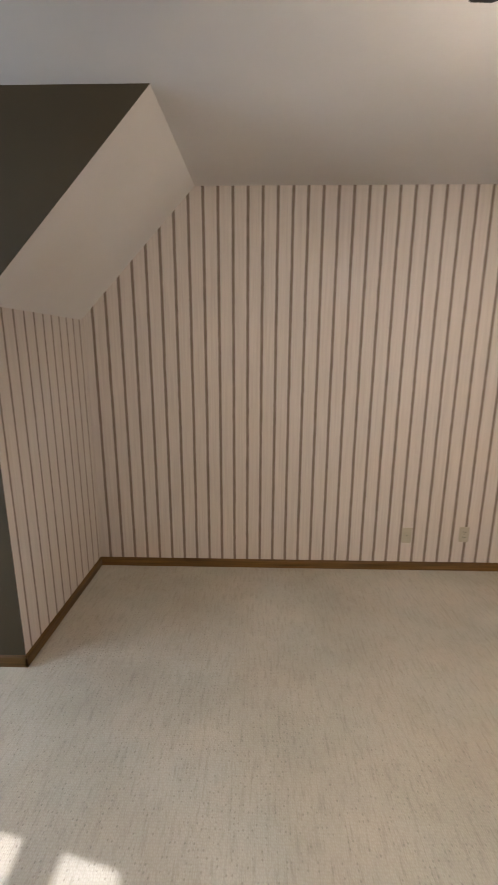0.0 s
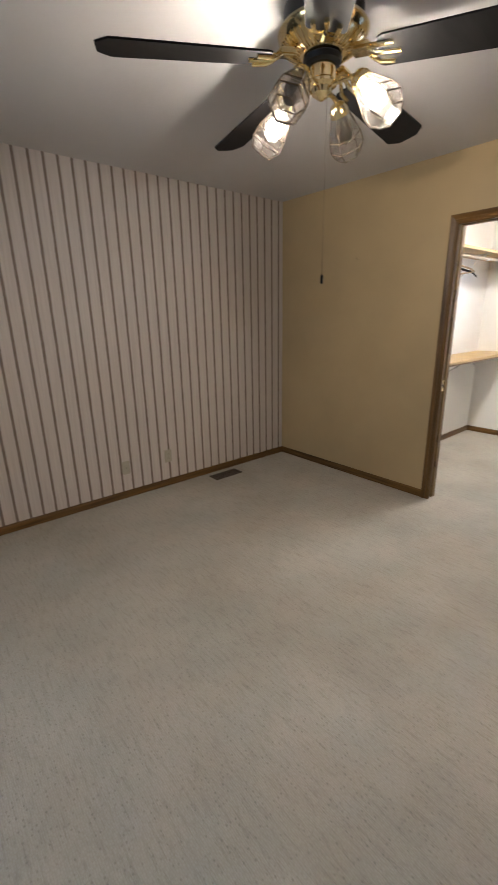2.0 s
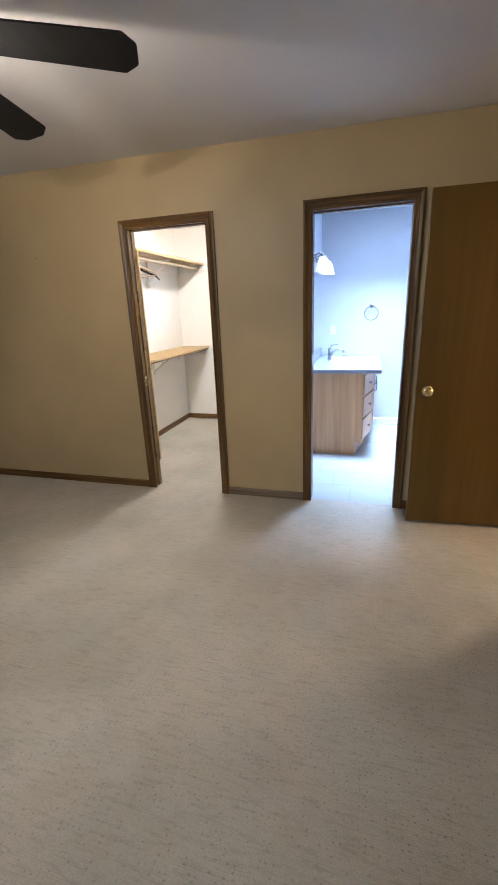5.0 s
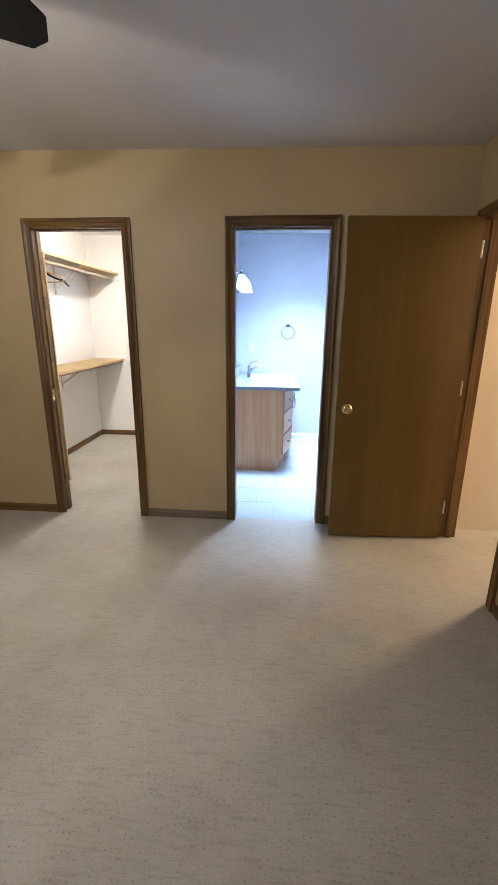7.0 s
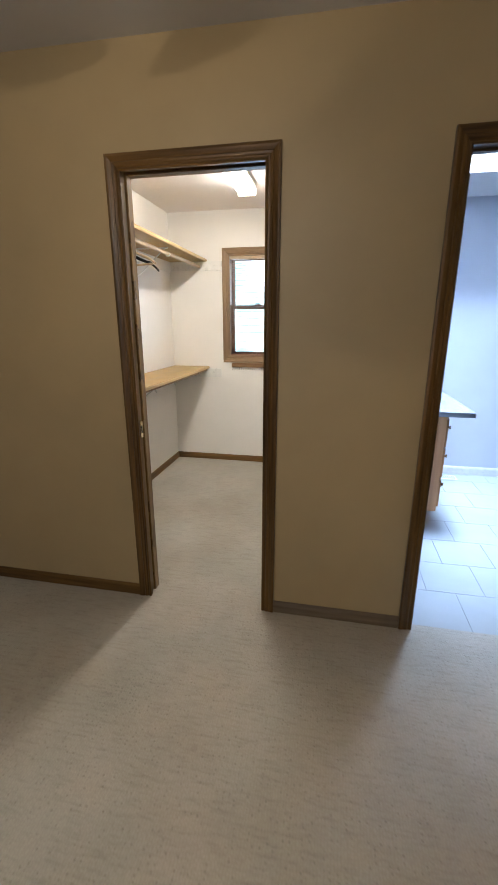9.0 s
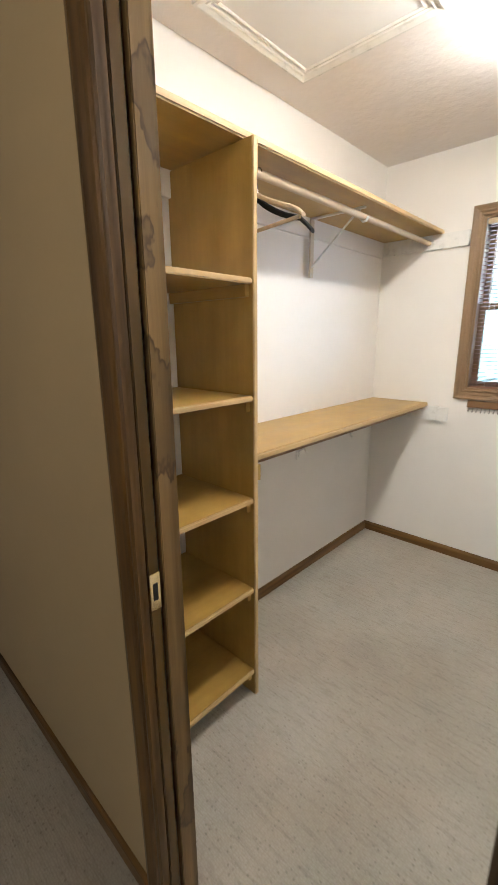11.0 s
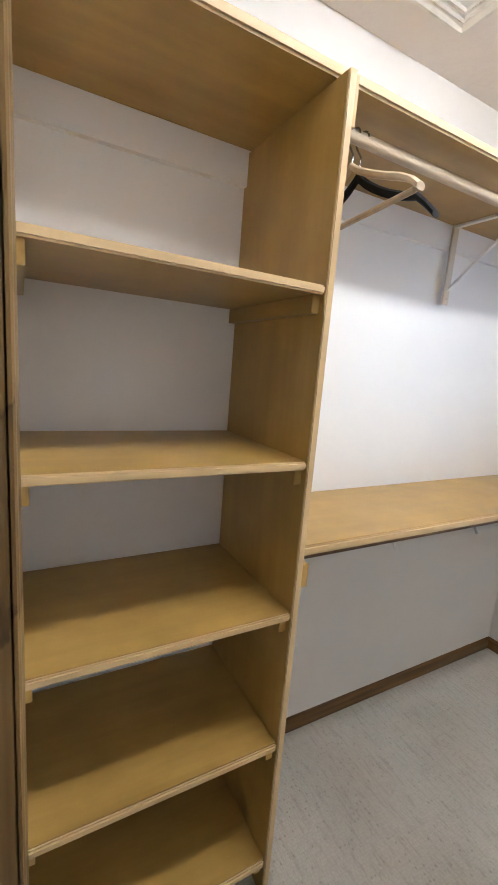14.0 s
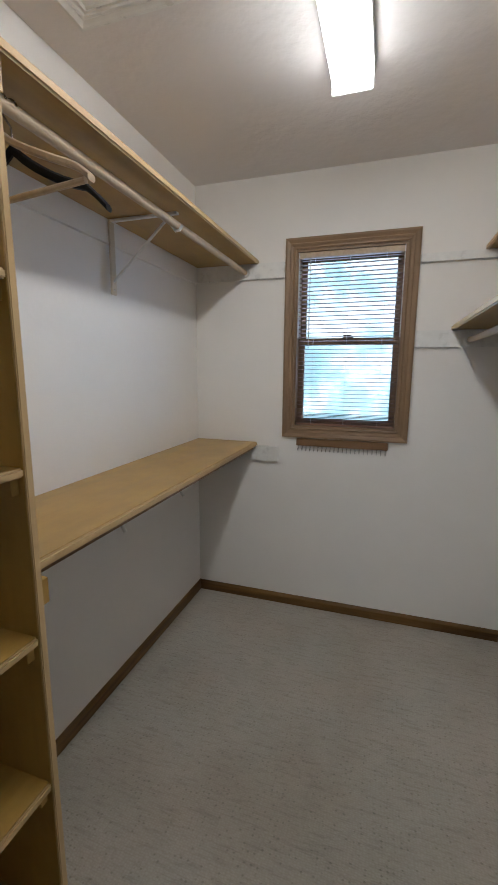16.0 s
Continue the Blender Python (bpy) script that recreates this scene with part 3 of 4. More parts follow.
for k, ang in enumerate(BLADES):
    R = Matrix.Translation((fx, fy, 2.302)) @ Matrix.Rotation(radians(ang), 4, "Z") @ Matrix.Rotation(radians(1.4 if ang == 152 else 3.2), 4, "Y")
    tilt = Matrix.Rotation(radians(-11), 4, "X")
    bm = bmesh.new()
    out = [(0.185, -0.055), (0.200, -0.064), (0.688, -0.080), (0.696, -0.078), (0.732, -0.043), (0.736, -0.035), (0.736, 0.035), (0.732, 0.043), (0.696, 0.078), (0.688, 0.080), (0.200, 0.064), (0.185, 0.055)]
    prism(bm, [(x, y, 0.0) for x, y in out], (0, 0, 0.006))
    bmesh.ops.transform(bm, matrix=R @ tilt, verts=bm.verts)
    b = part("blade", bm, M_BLADE, fan, "glossy black fan blade")
    bm = box(bmesh.new(), 0.10, 0.158, -0.026, 0.026, 0.008, 0.03, bevel=0.006)
    bmesh.ops.transform(bm, matrix=R @ tilt, verts=bm.verts)
    iron = part("blade_iron", bm, M_BRASS, fan, "polished brass blade iron", True)
    for pts in ([(0.15, -0.014, 0.014), (0.17, -0.026, 0.004), (0.19, -0.036, -0.003), (0.235, -0.040, -0.005)], [(0.15, 0, 0.014), (0.18, 0, 0.0), (0.255, 0, -0.005)], [(0.15, 0.014, 0.014), (0.17, 0.026, 0.004), (0.19, 0.036, -0.003), (0.235, 0.040, -0.005)]):
        bm = path_tube(bmesh.new(), pts, 0.0078, 10)
        bmesh.ops.transform(bm, matrix=R @ tilt, verts=bm.verts)
        part("finger", bm, M_BRASS, iron, "", True)
for k, ang in enumerate(SHADES):
    a = radians(ang)
    c, s_ = math.cos(a), math.sin(a)
    bm = bmesh.new()
    path_tube(bm, [(fx + 0.04 * c, fy + 0.04 * s_, 2.232), (fx + 0.085 * c, fy + 0.085 * s_, 2.236), (fx + 0.122 * c, fy + 0.122 * s_, 2.230), (fx + 0.136 * c, fy + 0.136 * s_, 2.218)], 0.0085, 10)
    part("lamp_arm", bm, M_BRASS, fan, "curved brass lamp arm", True)
    m = Matrix.Translation((fx + 0.146 * c, fy + 0.146 * s_, 2.207)) @ Matrix.Rotation(a, 4, "Z") @ Matrix.Rotation(radians(-42), 4, "Y")
    fan_shade(fan, m, k in LIT)
bm = bmesh.new()
for i in range(95):
    bmesh.ops.create_icosphere(bm, subdivisions=1, radius=0.0016, matrix=Matrix.Translation((1.326, 1.055, 2.21 - 0.0061 * i)))
part("pull_chain", bm, M_LEAD, fan, "beaded pull chain")
part("chain_pull", lathe([(0.002, 1.634), (0.005, 1.629), (0.006, 1.617), (0.0045, 1.610), (0.006, 1.604), (0.003, 1.600)], (1.326, 1.055, 0), 12), M_BLADE, fan, "small dark wooden pull", True)

fan.location.z -= 0.015


# ---- bedroom fittings ----
def outlet(at, label, blank=False, normal="y", m=M_PLATE):
    x, y, z = at
    o = thing("wall_plate" if blank else "outlet", label, "wall plate" if blank else "outlet", at)

    def bx(w0, w1, d0, d1, z0, z1, bev=0.0):
        if normal == "y":
            return B(x + w0, x + w1, y - d1, y - d0, z + z0, z + z1, bevel=bev)
        return B(x - d1, x - d0, y + w0, y + w1, z + z0, z + z1, bevel=bev)
    part("cover", bx(-0.035, 0.035, 0, 0.006, -0.057, 0.057, 0.002), m, o)
    if not blank:
        for dz in (-0.02, 0.02):
            part("socket", bx(-0.014, 0.014, 0.0055, 0.009, dz - 0.013, dz + 0.013, 0.002), m, o)
            part("slot", bx(-0.008, -0.005, 0.0085, 0.0094, dz - 0.005, dz + 0.006), M_BLACK, o)
            part("slot", bx(0.005, 0.008, 0.0085, 0.0094, dz - 0.005, dz + 0.006), M_BLACK, o)
    part("screw", bx(-0.003, 0.003, 0.0055, 0.0075 if blank else 0.0075, -0.003, 0.003), M_CHROME, o)
    return o


outlet((1.691, YN, 0.278), "grey-beige outlet low on striped wallpaper")
outlet((1.291, YN, 0.266), "blank grey plate low on striped wallpaper", True)
nl = thing("wall_nail", "small nail stuck in the tan wall", "nail", (XE, 2.218, 1.906))
part("shank", T((XE, 2.218, 1.906), (XE - 0.012, 2.218, 1.909), 0.003, n=8), M_VENT, nl)

v = thing("floor_register", "brown metal floor register set in carpet", "floor vent", (2.215, 2.965, 0))
vx0, vx1, vy0, vy1 = 2.07, 2.375, 2.905, 3.03
bm = B(vx0, vx1, vy0, vy0 + 0.014, 0, 0.007)
box(bm, vx0, vx1, vy1 - 0.014, vy1, 0, 0.007)
box(bm, vx0, vx0 + 0.016, vy0 + 0.014, vy1 - 0.014, 0, 0.007)
box(bm, vx1 - 0.016, vx1, vy0 + 0.014, vy1 - 0.014, 0, 0.007)
part("frame", bm, M_VENT, v)
part("backing", B(vx0 + 0.01, vx1 - 0.01, vy0 + 0.01, vy1 - 0.01, 0.0005, 0.0015), M_BLACK, v)
for i in range(18):
    x = vx0 + 0.024 + i * (vx1 - vx0 - 0.048) / 17
    part("louvre", B(x - 0.0025, x + 0.0025, vy0 + 0.014, vy1 - 0.014, 0.0015, 0.0062), M_VENT, v)

# the hall door, open against the wall
dr = thing("hall_door", "flush brown veneered door standing open", "door", (2.985, YS + 0.008, 0))
HM = Matrix.Translation((2.982, YS + 0.012, 0)) @ Matrix.Rotation(radians(3.0), 4, "Z")


def leaf(name, bm, m, parent, label="", smooth=False):
    bmesh.ops.transform(bm, matrix=HM, verts=bm.verts)
    return part(name, bm, m, parent, label, smooth)


lf = leaf("door_leaf", B(-0.036, 0.0, 0.0, 0.772, 0.014, 2.05, bevel=0.0015), M_DOOR, dr)
for x, sg in ((-0.036, -1), (0.0, 1)):
    Q = Matrix.Rotation(radians(90 * sg), 4, "Y")
    leaf("rosette", lathe([(0.032, 0.0), (0.033, 0.004), (0.026, 0.010), (0.014, 0.012), (0.011, 0.03)], (x, 0.708, 0.924), 22, Q), M_BRASS, lf, "brass rosette", True)
    leaf("knob", lathe([(0.011, 0.028), (0.022, 0.036), (0.027, 0.048), (0.026, 0.058), (0.018, 0.066), (0.010, 0.067), (0.009, 0.063)], (x, 0.708, 0.924), 22, Q), M_BRASS, lf, "polished brass knob", True)
leaf("latch", B(-0.030, -0.006, 0.7715, 0.7735, 0.895, 0.953), M_BRASS, lf, "brass latch plate")
for z in (0.2, 1.02, 1.83):
    leaf("hinge", T((-0.038, -0.004, z), (-0.038, -0.004, z + 0.09), 0.0055, n=10), M_IVORY, lf, "dull hinge barrel")

# west window of the bedroom
w = thing("window_1", "daylit bedroom window with wood casing", "window", (XW, 0.66, 0.75), kind="structure")
casing(w, WW[0], WW[1], WW[2], WW[3], lambda s, d, z: (XW + d, s, z), OAK_YZ, True)
for y0, y1, z0, z1 in ((0.55, 0.60, 0.75, 1.90), (1.85, 1.90, 0.75, 1.90), (0.60, 1.85, 0.75, 0.80), (0.60, 1.85, 1.85, 1.90), (0.60, 1.85, 1.60, 1.67)):
    part("window_frame", B(XW - 0.1, XW - 0.05, y0, y1, z0, z1), M_OAK["y"], w)
for z0, z1 in ((0.80, 1.60), (1.67, 1.85)):
    part("pane", B(XW - 0.078, XW - 0.074, 0.60, 1.85, z0, z1), M_GLASS, w).visible_shadow = False

# ---- closet joinery ----
tw = thing("shelf_tower", "birch plywood shelf tower, empty shelves", "shelving", (3.51, 1.91, 0))
TX0, TX1, TF = XC + 0.001, 3.776, 1.706
part("side_panel", B(TX1, TX1 + 0.016, TF - 0.006, YC - 0.001, 0.0, 2.003, bevel=0.001), M_PLY["z"], tw)
part("panel_edging", B(TX1 - 0.001, TX1 + 0.0172, TF - 0.013, TF - 0.006, 0.0, 2.003, bevel=0.002), M_EDGE["z"], tw, "pale birch edge strip")
for z in (1.608, 1.233, 0.861, 0.493, 0.122):
    s = part("shelf", B(TX0, TX1, TF, YC - 0.001, z - 0.017, z, bevel=0.0008), M_PLY["x"], tw)
    part("shelf_nosing", B(TX0, TX1 - 0.002, TF - 0.010, TF, z - 0.0185, z + 0.0005, bevel=0.004), M_EDGE["x"], s, "pale rounded nosing", True)
    part("cleat", B(TX1 - 0.020, TX1 - 0.0005, TF + 0.008, YC - 0.002, z - 0.056, z - 0.0175, bevel=0.001), M_PLY["y"], s, "plywood cleat")
    part("cleat", B(TX0 + 0.0005, TX0 + 0.02, TF + 0.008, YC - 0.002, z - 0.056, z - 0.0175, bevel=0.001), M_PLY["y"], s, "plywood cleat")


def wall_shelf(name, label, x0, x1, y0, y1, z, edge):
    """A board along x; edge is -1 where its front faces south, +1 north."""
    t = thing(name, label, "shelf", ((x0 + x1) / 2, (y0 + y1) / 2, z))
    b = part("board", B(x0, x1, y0, y1, z - 0.019, z, bevel=0.0008), M_PLY["x"], t)
    yf = y0 if edge < 0 else y1
    part("nosing", B(x0, x1, min(yf, yf + edge * 0.011), max(yf, yf + edge * 0.011), z - 0.024, z + 0.001, bevel=0.005), M_EDGE["x"], b, "pale rounded nosing", True)
    return t


ts = wall_shelf("upper_shelf", "long birch plywood shelf above the hanging rod", TX0, XF - 0.001, 1.741, YC - 0.001, 2.028, -1)
ls = wall_shelf("lower_shelf", "deep birch plywood shelf at counter height", TX1 + 0.017, XF - 0.001, 1.741, YC - 0.001, 1.008, -1)
part("support_rail", B(TX1 + 0.04, XF - 0.02, 1.750, 1.768, 0.966, 0.9885, bevel=0.001), M_RACK, ls, "dark support rail")
part("end_cleat", B(TX1 + 0.0165, TX1 + 0.036, 1.697, YC - 0.002, 0.925, 0.983, bevel=0.001), M_PLY["y"], ls, "plywood end cleat")
rs = wall_shelf("south_lower_shelf", "narrow plywood shelf over a hanging rod", 3.95, XF - 0.001, YK + 0.001, 0.719, 1.652, 1)
ru = wall_shelf("south_upper_shelf", "narrow upper plywood shelf", 3.95, XF - 0.001, YK + 0.001, 0.600, 2.018, 1)

cl = thing("wall_cleats", "white painted cleats fixed along the closet walls", "cleat", (XF, 1.2, 1.9), kind="structure")
part("cleat", B(XC + 0.001, XF - 0.02, YC - 0.018, YC, 1.918, 2.008), M_CLOSET, cl)
part("cleat", B(TX1 + 0.04, XF - 0.02, YC - 0.018, YC, 0.905, 0.988), M_CLOSET, cl)
for y0, y1, z0, z1 in ((1.582, YC, 1.925, 2.008), (1.60, YC, 0.897, 0.988), (YK, 0.893, 1.957, 1.997), (YK, 0.893, 1.547, 1.630)):
    part("cleat", B(XF - 0.019, XF, y0, y1, z0, z1, bevel=0.002), M_WHITE, cl)


def closet_rod(name, y, z, x0, x1, label):
    r = thing(name, label, "closet rod", ((x0 + x1) / 2, y, z))
    part("rod", T((x0, y, z), (x1, y, z), 0.0145, n=18), M_ROD, r, "", True)
    part("rod_socket", T((x1 - 0.014, y, z), (x1 + 0.002, y, z), 0.025, n=18), M_WHITE, r, "white rod socket", True)
    return r


ROD_Y, ROD_Z = 1.805, 1.962
rod = closet_rod("hanging_rod", ROD_Y, ROD_Z, TX1 + 0.03, XF - 0.016, "cream wooden hanging rod under the shelf")
part("rod_cleat", B(TX1 + 0.0175, TX1 + 0.033, 1.704, 1.90, 1.912, 2.003, bevel=0.001), M_PLY["z"], rod, "plywood rod cleat")
closet_rod("south_hanging_rod", 0.645, 1.582, 3.95, XF - 0.016, "cream wooden hanging rod under a narrow shelf")


def shelf_bracket(x, z, drop, hook):
    b = thing("shelf_bracket", "white painted metal shelf bracket", "bracket", (x, YC, z), "closet shelf brackets")
    yw = YC - 0.018
    part("leg", B(x - 0.016, x + 0.016, yw - 0.009, yw - 0.0005, z - drop, z - 0.002, bevel=0.002), M_TANMETAL if hook else M_WHITE, b, "tan painted leg" if hook else "")
    part("arm", B(x - 0.009, x + 0.009, 1.80, yw, z - 0.010, z - 0.001, bevel=0.001), M_WHITE, b)
    part("brace", T((x, yw - 0.006, z - drop * 0.82), (x, 1.83, z - 0.010), 0.0055, n=8), M_WHITE, b, "", True)
    if hook:
        bm = path_tube(bmesh.new(), [(x, 1.83, z - 0.008), (x + 0.004, 1.828, z - 0.045), (x + 0.004, 1.812, z - 0.066), (x + 0.004, 1.795, z - 0.064), (x + 0.004, 1.784, z - 0.048)], 0.0055, 8)
        part("rod_hook", bm, M_WHITE, b, "", True)
    part("screw", T((x, yw - 0.006, z - drop + 0.02), (x, yw - 0.009, z - drop + 0.02), 0.004, n=8), M_CHROME, b)
    return b


shelf_bracket(4.655, 2.009, 0.285, True)
shelf_bracket(4.575, 0.989, 0.235, False)
for x in (4.18, 4.57):
    part("rest_peg", T((x, 1.772, 0.966), (x, 1.756, 0.936), 0.006, n=8), M_WHITE, ls, "small white peg under the front")


def hanger(name, label, x, wire, body, black):
    """Hangs from the rod, its arms along y, turned a little."""
    t = thing(name, label, "clothes hanger", (x, ROD_Y, ROD_Z + 0.017), "hangers on the rod")
    m = Matrix.Translation((x, ROD_Y, ROD_Z + 0.017)) @ Matrix.Rotation(radians(-3 if not black else 4), 4, "Z")
    hook = [(0, 0.019 * math.sin(a), -0.019 + 0.019 * math.cos(a)) for a in [radians(d) for d in range(-80, 121, 20)]]
    hook += [(0, 0.0, -0.052), (0, 0.0, -0.102 if black else -0.085)]
    bm = path_tube(bmesh.new(), hook, 0.0022, 8)
    bmesh.ops.transform(bm, matrix=m, verts=bm.verts)
    part("hook", bm, wire, t, "wire hook", True)
    bm = bmesh.new()
    n = 9
    for sg in (-1, 1):
        prev = None
        for i in range(n + 1):
            u = i / n
            y = sg * 0.222 * u
            z = -(0.094 if black else 0.078) - 0.098 * u ** 0.8 - (0.035 * max(0, u - 0.8) / 0.2 if black else 0.014 * max(0, u - 0.85) / 0.15) - (0.012 * math.sin(3.14 * u) if black else 0)
            hw, hh = 0.006 + 0.004 * u, (0.012 - 0.005 * u if black else 0.0085 - 0.001 * u)
            ring = [bm.verts.new((sx * hw, y, z + sz * hh)) for sx, sz in ((-1, -0.5), (-0.5, -1), (0.5, -1), (1, -0.5), (1, 0.5), (0.5, 1), (-0.5, 1), (-1, 0.5))]
            if prev:
                for k in range(8):
                    bm.faces.new((prev[k], prev[(k + 1) % 8], ring[(k + 1) % 8], ring[k]))
            else:
                bm.faces.new(ring)
            prev = ring
        bm.faces.new(prev)
    bmesh.ops.transform(bm, matrix=m, verts=bm.verts)
    part("shoulder_bar", bm, body, t, "", True)
    if not black:
        bm = tube(bmesh.new(), (0, -0.208, -0.192), (0, 0.208, -0.214), 0.0065, n=10)
        bmesh.ops.transform(bm, matrix=m, verts=bm.verts)
        part("trouser_bar", bm, body, t, "", True)
    return t


hanger("wooden_hanger", "cream wooden clothes hanger on the rod", TX1 + 0.118, M_CHROME, M_ROD, False)
hanger("plastic_hanger", "black plastic clothes hanger on the rod", TX1 + 0.142, M_CHROME, M_HANGER, True)

# ---- closet window, blind, rack ----
w = thing("window_2", "small double-hung closet window in stained wood", "window", (XF, 1.237, 1.05), kind="structure")
WY = (M_WINWOOD["y"], M_WINWOOD["z"])
casing(w, WN[0], WN[1], WN[2], WN[3], lambda s, d, z: (XF - d, s, z), WY, True, 0.93)
for a, b in ((WN[0], WN[0] + 0.012), (WN[1] - 0.012, WN[1])):
    part("jamb", B(XF - 0.003, XF + 0.14, a, b, WN[2], WN[3]), WY[1], w)
# added white strips: sky light on the upper jambs, put into colour
for a in (WN[0] + 0.0125, WN[1] - 0.0155):
    part("jamb_light_strip", B(XF + 0.004, XF + 0.084, a, a + 0.003, 1.607, WN[3] - 0.0125), M_WHITE, w, "white strip beside the upper sash, added for sky light on the jamb")
part("head_jamb", B(XF - 0.003, XF + 0.14, WN[0] + 0.012, WN[1] - 0.012, WN[3] - 0.012, WN[3]), WY[0], w)
part("window_sill", B(XF - 0.003, XF + 0.14, WN[0] + 0.012, WN[1] - 0.012, WN[2], WN[2] + 0.012), WY[0], w)
g0, g1, zm = WN[0] + 0.012, WN[1] - 0.012, 1.588
for nm, x0, z0, z1 in (("upper_sash", XF + 0.085, zm - 0.018, WN[3] - 0.012), ("lower_sash", XF + 0.055, WN[2] + 0.012, zm + 0.018)):
    bm = B(x0, x0 + 0.03, g0, g0 + 0.034, z0, z1, bevel=0.002)
    box(bm, x0, x0 + 0.03, g1 - 0.034, g1, z0, z1, bevel=0.002)
    box(bm, x0, x0 + 0.03, g0 + 0.034, g1 - 0.034, z0, z0 + 0.034, bevel=0.002)
    box(bm, x0, x0 + 0.03, g0 + 0.034, g1 - 0.034, z1 - 0.034, z1, bevel=0.002)
    s = part(nm, bm, WY[1], w)
    p = part("pane", B(x0 + 0.013, x0 + 0.017, g0 + 0.034, g1 - 0.034, z0 + 0.034, z1 - 0.034), M_GLASS, s)
    p.visible_shadow = False
bm = B(XF + 0.043, XF + 0.06, 1.205, 1.265, zm + 0.018, zm + 0.026, bevel=0.002)
tube(bm, (XF + 0.05, 1.235, zm + 0.02), (XF + 0.05, 1.235, zm + 0.034), 0.011, 0.007, n=12)
box(bm, XF + 0.044, XF + 0.052, 1.215, 1.262, zm + 0.028, zm + 0.035, bevel=0.002)
part("sash_lock", bm, M_VENT, w, "dark sash lock")

bl = thing("window_blind", "brown slatted blind lowered with slats open", "blind", (XF + 0.025, 1.237, 2.05))
b0, b1 = WN[0] + 0.016, WN[1] - 0.016
part("headrail", B(XF + 0.006, XF + 0.038, b0, b1, 2.022, 2.052, bevel=0.002), M_ROD, bl, "pale headrail")
part("bottom_rail", B(XF + 0.011, XF + 0.036, b0, b1, 1.121, 1.133, bevel=0.003), M_BLIND, bl)
for y in (b0 + 0.085, (b0 + b1) / 2, b1 - 0.085):
    part("ladder_cord", T((XF + 0.012, y, 1.13), (XF + 0.012, y, 2.025), 0.0011, n=5), M_WHITE, bl, "white ladder cord")
part("tilt_wand", T((XF + 0.004, b1 - 0.06, 1.55), (XF + 0.004, b1 - 0.06, 2.02), 0.003, n=8), M_IVORY, bl, "tilt wand")
bm = bmesh.new()
arc = [(-0.0125, -0.0014), (-0.0065, 0.0003), (0.0, 0.0009), (0.0065, 0.0003), (0.0125, -0.0014)]
tl = radians(-2)
pts = [(x * math.cos(tl) - z * math.sin(tl), x * math.sin(tl) + z * math.cos(tl)) for x, z in arc + [(x, z - 0.0011) for x, z in arc[::-1]]]
prism(bm, [(XF + 0.024 + x, b0, z) for x, z in pts], (0, b1 - b0, 0))
first = part("slat", bm, M_BLIND, bl)
n = 40
first.location.z = 1.146
for i in range(1, n):
    o = first.copy()
    scene.collection.objects.link(o)
    o.location.z = 1.146 + i * 0.0222
for z in (1.1375, 1.1535, 1.1605, 1.1755, 1.1825):      # slack slats stacked on the bottom rail
    o = first.copy()
    scene.collection.objects.link(o)
    o.location.z = z

rk = thing("belt_rack", "brown wooden belt rack with wire pegs", "belt rack", (XF - 0.014, 1.24, 1.02))
part("rack_bar", B(XF - 0.02, XF - 0.001, 0.992, 1.492, 1.004, 1.047, bevel=0.003), M_RACK, rk)
for i in range(22):
    y = 1.004 + i * 0.0227
    p = part("peg", path_tube(bmesh.new(), [(XF - 0.012, y, 1.006), (XF - 0.013, y, 0.984), (XF - 0.026, y, 0.978), (XF - 0.032, y, 0.988)], 0.0014, 6), M_VENT, rk, "thin wire peg")

# ---- closet ceiling: strip light and hatch ----
sl = thing("strip_light", "white fluorescent wrap fixture, lit", "ceiling light", (4.22, 1.21, HK))
LX0, LX1, LY0, LY1 = 3.60, 4.795, 1.124, 1.262
part("fixture_body", B(LX0, LX1, LY0 - 0.003, LY1 + 0.003, HK - 0.035, HK, bevel=0.003), M_WHITE, sl)
bm = bmesh.new()
prism(bm, [(LX0 + 0.012, LY0, HK - 0.036), (LX0 + 0.012, LY0 + 0.004, HK - 0.062), (LX0 + 0.012, LY0 + 0.028, HK - 0.082), (LX0 + 0.012, LY1 - 0.028, HK - 0.082), (LX0 + 0.012, LY1 - 0.004, HK - 0.062), (LX0 + 0.012, LY1, HK - 0.036)], (LX1 - LX0 - 0.024, 0, 0))
part("diffuser", bm, M_TUBE, sl, "glowing ribbed diffuser").visible_shadow = False
for x0, x1 in ((LX0, LX0 + 0.011), (LX1 - 0.011, LX1)):
    part("end_cap", B(x0, x1, LY0 - 0.002, LY1 + 0.002, HK - 0.083, HK - 0.001, bevel=0.003), M_WHITE, sl, "white end cap").visible_shadow = False

ht = thing("attic_hatch", "white attic hatch with moulded frame in the ceiling", "hatch", (4.0, 1.66, HK))
HX0, HX1, HY0, HY1 = 3.79, 4.372, 1.385, 1.962
part("panel", B(HX0 + 0.055, HX1 - 0.055, HY0 + 0.055, HY1 - 0.055, HK - 0.008, HK + 0.004), M_SHAFT, ht, "painted hatch panel")
HP = [(u, d * 0.9) for u, d in PROF]
for a, b in (((0, 0), (1, 0)), ((1, 0), (1, 1)), ((1, 1), (0, 1)), ((0, 1), (0, 0))):
    def at(u, d, e, a=a, b=b):
        cx, cy = (b if e else a)
        return ((HX1 - 0.062 + u) if cx else (HX0 + 0.062 - u), (HY1 - 0.062 + u) if cy else (HY0 + 0.062 - u), HK - d)
    part("frame_moulding", rail(HP, 0, 1, at), M_WHITE, ht, "white moulding")

